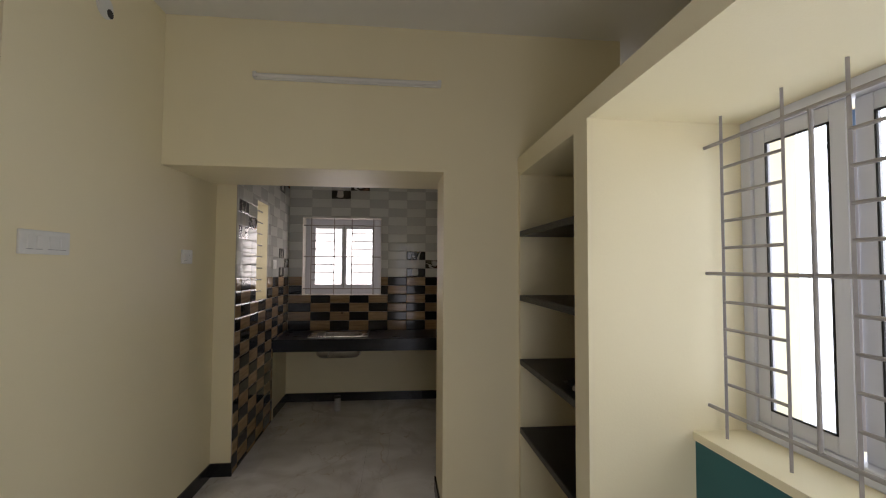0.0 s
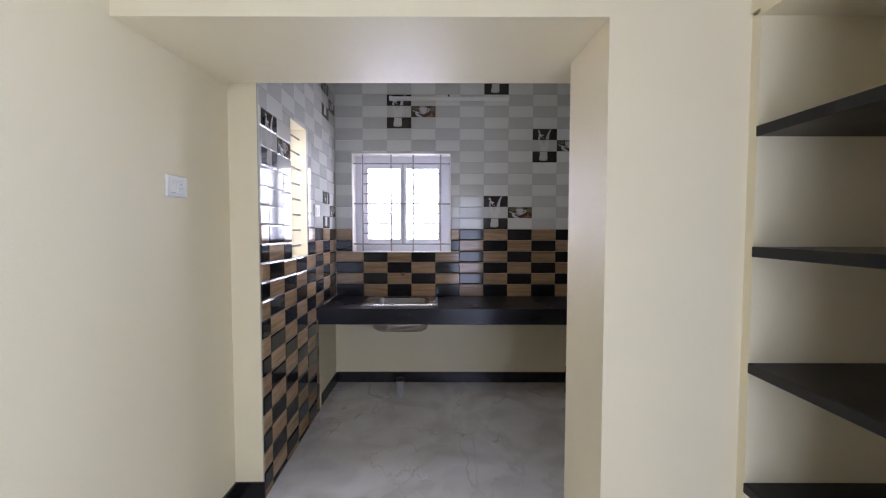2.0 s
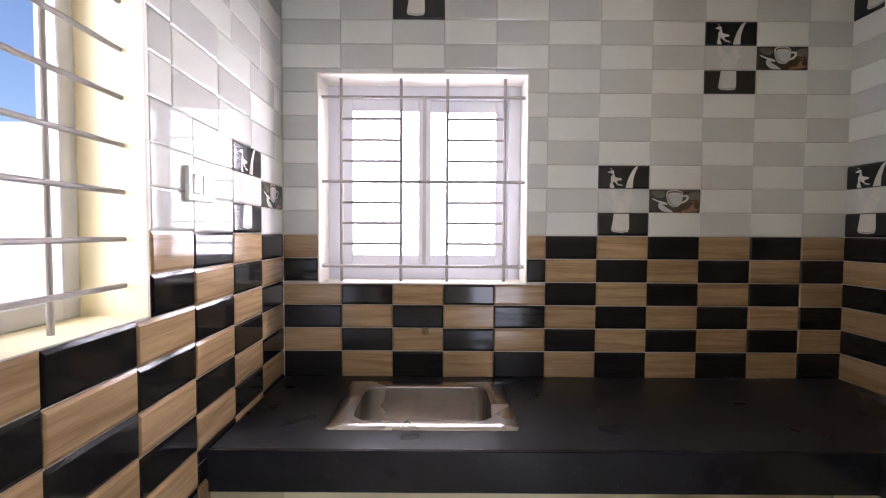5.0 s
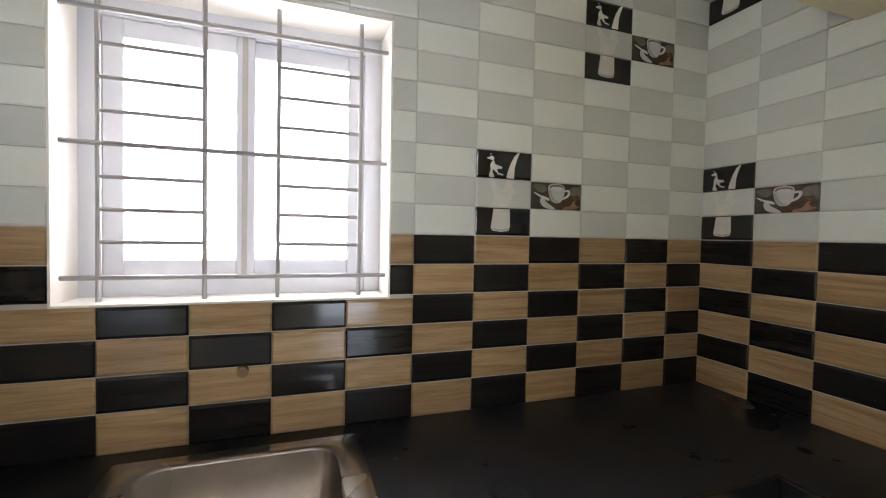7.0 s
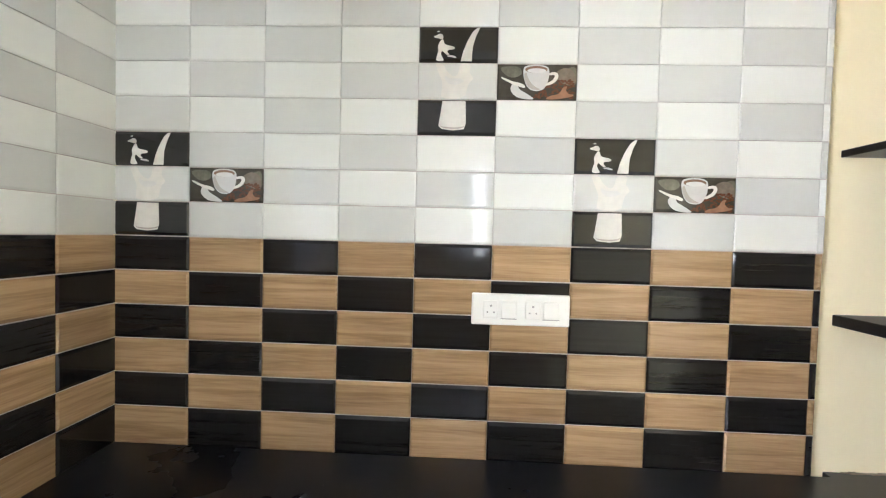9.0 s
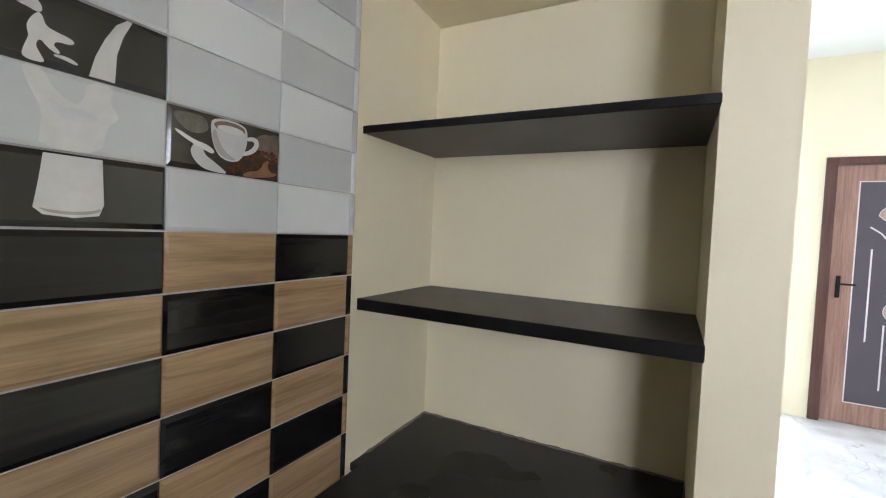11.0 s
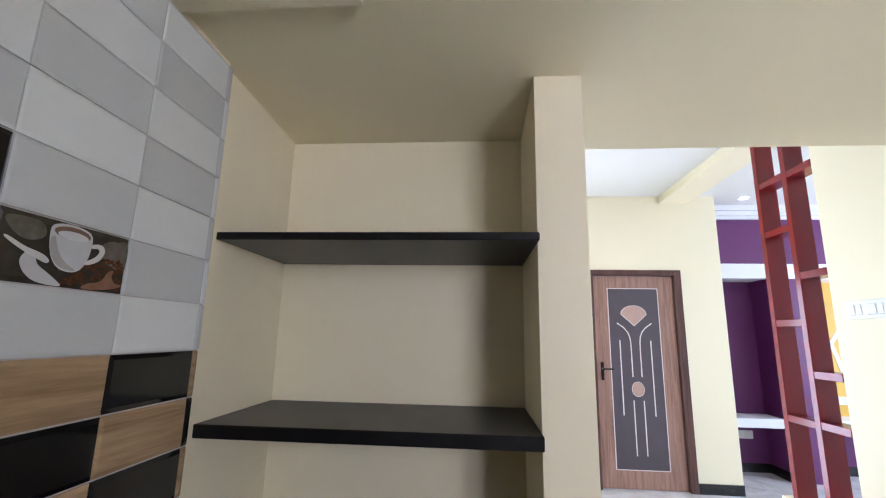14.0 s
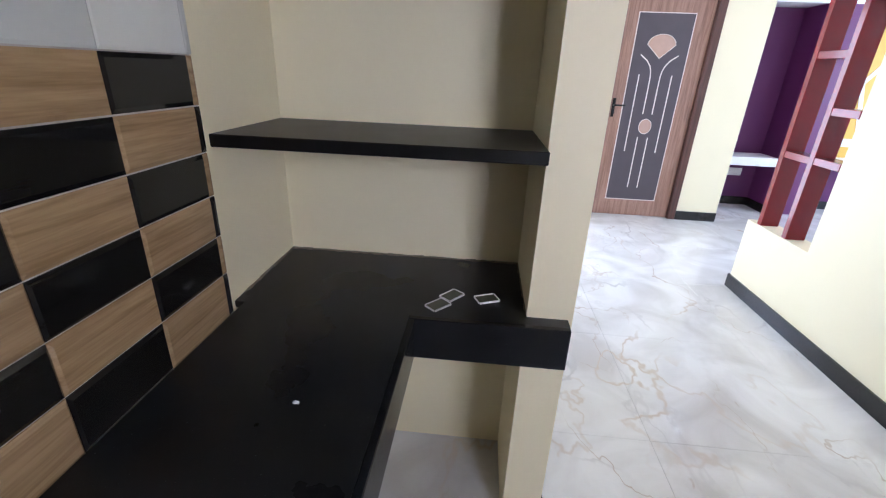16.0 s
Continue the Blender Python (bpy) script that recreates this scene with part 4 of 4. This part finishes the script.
part("top", rod((0, 0, 0.010), (0, 0, 0.024), 0.041, 28), "rubber", disc_ob, "black top")
for x, y, rz in ((0.729, 3.508, 48), (0.695, 3.448, 52), (0.595, 3.452, 24)):
    ob = empty("tile_sample", x, y, COUNTER, rz)
    tagged(ob, "small printed tile cutout with curled white edges on the counter", "card", "tile cutouts")
    part("picture", box(-0.030, 0.030, -0.019, 0.019, 0.002, 0.0035), "cutout", ob)
    eb = bmesh.new()
    for a, b, c, d in ((-0.033, -0.030, -0.019, 0.019), (0.030, 0.033, -0.019, 0.019), (-0.030, 0.030, -0.023, -0.019), (-0.030, 0.030, 0.019, 0.023)):
        add_box(eb, a, b, c, d, 0.0, 0.006, 0.001)
    part("edge", eb, "foil", ob, "curled white edge")
bm = bmesh.new()
bmesh.ops.create_icosphere(bm, subdivisions=3, radius=1, matrix=Matrix.Translation((0, 0, 0.004)) @ Matrix.Diagonal((0.006, 0.004, 0.003, 1)))
ob = mesh_ob("foil_scrap", crumple(bm, 0.003, 160, 9.0), "foil")
ob.matrix_world = pose(0.959, 3.924, COUNTER)
tagged(ob, "tiny crumpled white scrap on the black counter", "scrap")

# ---- wall tiles, piece by piece ----


def tile_mesh(name, w, h, material, bevel=0.0085, d=0.009):
    """A pillowed tile piece in the x-z plane, its face towards -y, its centre at the origin."""
    me = bpy.data.meshes.new(name)
    pale = material in ("tile_white", "tile_grey")
    # Dark pieces leave wider horizontal joints, whose pale bed stands in for bevel highlights.
    a, b = w / 2 - 0.0005, h / 2 - (0.0010 if pale else 0.0017)
    edge = d * (0.8 if pale else 0.55)
    bevel = 0.0055 if pale else bevel
    i, j = a - bevel * 0.6, b - bevel
    v = [(-a, 0, -b), (a, 0, -b), (a, 0, b), (-a, 0, b),
         (-a, -edge, -b), (a, -edge, -b), (a, -edge, b), (-a, -edge, b),
         (-i, -d, -j), (i, -d, -j), (i, -d, j), (-i, -d, j)]
    f = [(8, 9, 10, 11)]
    for p in range(4):
        q = (p + 1) % 4
        f += [(p, q, 4 + q, 4 + p), (4 + p, 4 + q, 8 + q, 8 + p)]
    me.from_pydata(v, [], f)
    me.materials.append(M[material])
    me.update()
    return me


TILE_CACHE = {}


def tile(parent, world_m, w, h, material):
    key = (round(w, 4), round(h, 4), material)
    if key not in TILE_CACHE:
        TILE_CACHE[key] = tile_mesh("tile", w, h, material)
    ob = new("tile", TILE_CACHE[key])
    ob.parent = parent
    ob.matrix_world = world_m
    return ob


K = 0.000545


def rounded_outline(points, times=2):
    """Cuts the corners of a closed outline, so that it turns softly."""
    for _ in range(times):
        out = []
        for (xa, za), (xb_, zb_) in zip(points, points[1:] + points[:1]):
            out += [(xa * 0.75 + xb_ * 0.25, za * 0.75 + zb_ * 0.25), (xa * 0.25 + xb_ * 0.75, za * 0.25 + zb_ * 0.75)]
        points = out
    return points


def traced(points, cx, cz, k=K, soft=0):
    """A printed shape drawn on its own grid, whose centre is cx, cz."""
    return flat_shape([((x - cx) * k, (cz - z) * k) for x, z in rounded_outline(points, soft)])


PRINTS = {}
for key, bm_, material in (
        ("low", traced([(240, 437), (358, 437), (362, 550), (352, 578), (300, 585), (240, 579), (222, 563), (232, 500)], 315, 520), "print_white"),
        ("low_base", traced([(228, 562), (248, 574), (300, 579), (350, 572), (358, 558), (340, 566), (300, 571), (250, 567)], 315, 520, soft=2), "print_shade"),
        ("mid", traced([(205, 243), (244, 243), (262, 282), (300, 312), (322, 296), (330, 243), (388, 243), (376, 286), (392, 306), (400, 322), (372, 346), (360, 421), (237, 421), (240, 376), (244, 340), (226, 300), (212, 268)], 320, 332, soft=1), "print_white"),
        ("mid_shade", traced([(250, 300), (284, 322), (322, 316), (360, 330), (330, 346), (300, 352), (262, 340)], 320, 332, soft=2), "print_soft"),
        ("top", traced([(332, 232), (345, 180), (365, 130), (390, 85), (414, 64), (427, 64), (406, 110), (392, 160), (388, 232)], 320, 148), "print_white"),
        ("drop", traced([(206, 232), (210, 206), (220, 180), (214, 160), (222, 138), (236, 120), (244, 128), (248, 146), (262, 152), (296, 158), (304, 166), (294, 174), (268, 174), (262, 186), (276, 196), (272, 204), (252, 194), (238, 178), (230, 196), (240, 214), (250, 232)], 320, 148, soft=2), "print_white"),
        ("spray", traced([(190, 108), (208, 104), (222, 94), (238, 98), (244, 116), (234, 124), (216, 118), (200, 116)], 320, 148, soft=2), "print_white"),
        ("strand", traced([(262, 204), (290, 202), (312, 212), (306, 217), (282, 211), (264, 210)], 320, 148, soft=2), "print_soft"),
        ("fleck", traced([(208, 84), (222, 80), (226, 86), (212, 89)], 320, 148, soft=2), "print_soft"),
        ("sack", traced([(806, 300), (826, 276), (862, 262), (896, 272), (914, 300), (918, 350), (880, 352), (840, 336)], 724, 334, soft=2), "print_sack"),
        ("leaf", traced([(800, 330), (830, 285), (880, 262), (918, 255), (918, 350), (880, 340), (850, 325)], 724, 334, soft=2), "print_leaf"),
        ("moss", traced([(530, 262), (600, 256), (640, 262), (650, 300), (600, 318), (560, 300)], 724, 334, soft=2), "print_leaf"),
        ("saucer", traced([(600, 345), (588, 368), (602, 396), (636, 419), (718, 424), (690, 404), (660, 386), (634, 372), (628, 350), (612, 342)], 724, 334, soft=2), "print_cup"),
        ("spoon", traced([(541, 318), (546, 310), (600, 334), (640, 340), (668, 356), (660, 368), (632, 358), (596, 346)], 724, 334, soft=2), "print_white"),
        ("cup", traced([(651, 268), (656, 320), (672, 360), (700, 380), (745, 380), (770, 355), (782, 315), (784, 270), (764, 254), (715, 248), (668, 254)], 724, 334, soft=2), "print_cup"),
        ("cup_shade", traced([(655, 300), (664, 340), (684, 366), (712, 376), (748, 374), (722, 364), (694, 344), (676, 312), (668, 284)], 724, 334, soft=2), "print_shade"),
        ("rim_shade", traced([(718 + 56 * math.cos(radians(18 * i)), 274 + 18 * math.sin(radians(18 * i))) for i in range(20)], 724, 334), "print_coffee"),
        ("milk_top", traced([(720 + 47 * math.cos(radians(18 * i)), 280 + 12 * math.sin(radians(18 * i))) for i in range(20)], 724, 334), "print_soft"),
        ("handle_ring", traced([(780, 290), (812, 284), (830, 296), (826, 320), (806, 342), (766, 356), (766, 344), (798, 328), (812, 308), (806, 298), (781, 304)], 724, 334, soft=2), "print_white"),
        ("hand", traced([(762, 420), (790, 402), (822, 398), (842, 384), (852, 360), (878, 352), (866, 376), (884, 396), (910, 394), (904, 404), (876, 412), (850, 416), (806, 422)], 724, 334, soft=2), "print_hand")):
    me = bpy.data.meshes.new(key)
    bm_.to_mesh(me)
    bm_.free()
    me.materials.append(M[material])
    PRINTS[key] = me
beans = bmesh.new()
rng = random.Random(4)
for _ in range(190):
    bx, bz = rng.uniform(-0.012, 0.100), rng.uniform(-0.044, 0.008)
    if bz < 0.006 - max(0, 0.045 - bx) * 0.85:
        bmesh.ops.create_circle(beans, cap_ends=True, segments=7, radius=rng.uniform(0.0024, 0.0036), matrix=pose(bx, -0.0003, bz, 90, 0, 0) @ Matrix.Diagonal((1.3, 0.8, 1, 1)))
me = bpy.data.meshes.new("bean_print")
beans.to_mesh(me)
beans.free()
me.materials.append(M["print_bean"])
PRINTS["beans"] = me


def printed(tile_ob, keys, lift=0.0092, scale=1.0):
    for i, key in enumerate(keys):
        ob = new("printed_picture", PRINTS[key])
        ob.parent = tile_ob
        ob.matrix_basis = Matrix.Translation((0, -lift - 0.0002 * i, 0)) @ Matrix.Diagonal((scale, 1, scale, 1))


def tile_wall(parent, place, cols, rows, odd_light, milk, coffee, skip):
    """place(u, z): pose of a piece whose centre is u along the wall. cols: (u0, u1) of each column."""
    for c, (u0, u1) in enumerate(cols):
        for r in rows:
            z0, z1 = TT + r * TH, TT + (r + 1) * TH
            cuts = skip(c, r, u0, u1, z0, z1)
            light = (c + r) % 2 == odd_light
            name = ("tile_white" if light else "tile_grey") if r >= 0 else ("tile_wood" if light else "tile_black")
            kind = None
            for mc, mr in milk:
                if c == mc and mr <= r <= mr + 2:
                    kind = r - mr
                    name = "tile_grey" if kind == 1 else "print_black"
            if (c, r) in coffee:
                kind, name = "coffee", "print_brown"
            for a, b, lo, hi in cuts:
                if b - a < 0.012 or hi - lo < 0.012:
                    continue
                ob = tile(parent, place((a + b) / 2, (lo + hi) / 2), b - a, hi - lo, name)
                if kind is not None and b - a > 0.19 and hi - lo > 0.09:
                    if kind == "coffee":
                        printed(ob, ("leaf", "moss", "sack", "beans", "hand", "saucer", "spoon", "cup", "cup_shade", "handle_ring", "rim_shade", "milk_top"))
                    else:
                        printed(ob, (("low", "low_base"), ("mid", "mid_shade"), ("top", "drop", "spray", "strand", "fleck"))[kind])


def cut_rect(u0, u1, z0, z1, h):
    """What is left of a piece beside a hole (a, b, lo, hi)."""
    a, b, lo, hi = h
    if u1 <= a or u0 >= b or z1 <= lo or z0 >= hi:
        return [(u0, u1, z0, z1)]
    out = []
    if lo - z0 > 0.02:
        out.append((u0, u1, z0, lo))
        z0 = lo
    if z1 - hi > 0.02:
        out.append((u0, u1, hi, z1))
        z1 = hi
    if u0 < a:
        out.append((u0, a, z0, z1))
    if u1 > b:
        out.append((b, u1, z0, z1))
    m0, m1 = max(u0, a), min(u1, b)
    if z0 < lo:
        out.append((m0, m1, z0, lo))
    if z1 > hi:
        out.append((m0, m1, hi, z1))
    return out


D = 0.009
# back wall, columns from the west corner
bcols = []
u = -1.111
while u < XR - 0.01:
    bcols.append((XL if u < -1.1 else u, XR + 0.007 if u + TW > XR else u + TW))
    u += TW


def back_skip(c, r, u0, u1, z0, z1):
    return cut_rect(u0, u1, COUNTER - 0.006 if r == -6 else z0, min(z1, CEIL), KW)


structure("wall_bed_back", wall_with_holes("y", YB + 0.0065, YB + 0.012, XL, XR, COUNTER, CEIL, [KW]), "grout", "grout bed behind the wall tiles, paled to imitate edge highlights")
tile_wall(wall_back, lambda u, z: pose(u, YB + 0.009, z), bcols, range(-6, 16), 1, ((6, 0), (8, 6), (2, 9), (6, 12)), ((7, 1), (9, 7), (3, 10), (7, 13)), back_skip)
# right wall, columns from the north corner southwards
rcols = [(c * TW - 0.006 * (c == 0), min((c + 1) * TW, YB - 3.62)) for c in range(10) if c * TW < YB - 3.62 - 0.01]


def right_skip(c, r, u0, u1, z0, z1):
    z0, z1 = COUNTER - 0.006 if r == -6 else z0, min(z1, CEIL)
    return cut_rect(u0, u1, z0, z1, (YB - 5.085, 9, LINTEL, 9))


structure("wall_bed_east", box(XR + 0.0065, XR + 0.012, 3.62, YB, COUNTER, LINTEL), "grout", "grout bed behind the wall tiles, paled to imitate edge highlights")
tile_wall(wall_right, lambda u, z: pose(XR + 0.009, YB - u, z, 0, 0, -90), rcols, range(-6, 16), 0, ((0, 0), (4, 3), (6, 0), (0, 9)), ((1, 1), (5, 4), (7, 1), (1, 10)), right_skip)
# left wall, columns from the north corner southwards
LW = 0.2307


def left_cols(start):
    out, u_ = [], 0.0
    edge = start if start > 0 else LW
    while u_ < YB - Y_PIER - 0.004:
        out.append((u_, min(edge, YB - Y_PIER)))
        u_, edge = edge, edge + LW
    return out


def left_skip(c, r, u0, u1, z0, z1):
    rise = 0.0175 * (u0 + u1) / 2        # the rows climb a little towards the opening
    z0, z1 = max(z0 + rise, 0.0), min(z1 + rise, CEIL)
    out = []
    for p in cut_rect(u0, u1, z0, z1, (YB - SW[1], YB - SW[0], SW[2], SW[3])):
        out += cut_rect(*p, (0, YB - CY, -1, COUNTER - 0.02))
    return out


bed_west = structure("wall_bed_west", wall_with_holes("x", XL - 0.012, XL - 0.0065, Y_PIER, YB, 0, CEIL, [SW, (CY, YB, -1, COUNTER)]), "grout", "grout bed behind the wall tiles, paled to imitate edge highlights")
bed_west.matrix_world = SKEW
west = lambda u, z: SKEW @ pose(XL - 0.009, YB - u, z, 0, 0, 90)
tile_wall(wall_left, west, left_cols(0), list(range(-15, 3)) + list(range(6, 16)), 0, ((1, 0), (1, 9)), ((0, 1), (0, 10)), left_skip)
tile_wall(wall_left, west, left_cols(0.089), range(3, 6), 1, ((7, 3),), ((6, 4),), left_skip)

# ---- floor tiles ----
fm = bpy.data.meshes.new("floor_tile")
FT = 0.8
fbm = box(0.0005, FT - 0.0005, 0.0005, FT - 0.0005, -0.008, 0, 0.0004)
fbm.to_mesh(fm)
fbm.free()
fm.materials.append(M["marble"])
for i in range(-7, 3):
    for j in range(-3, 8):
        fx, fy = i * FT - 0.15, j * FT - 0.1
        if (fx + FT < -1.3 and fy > 3.9) or (fx > -1.7 and fy + FT < -0.25):
            continue
        ob = new("floor_tile", fm)
        ob.parent = floor_base
        ob.matrix_world = Matrix.Translation((i * FT - 0.15, j * FT - 0.1, 0))
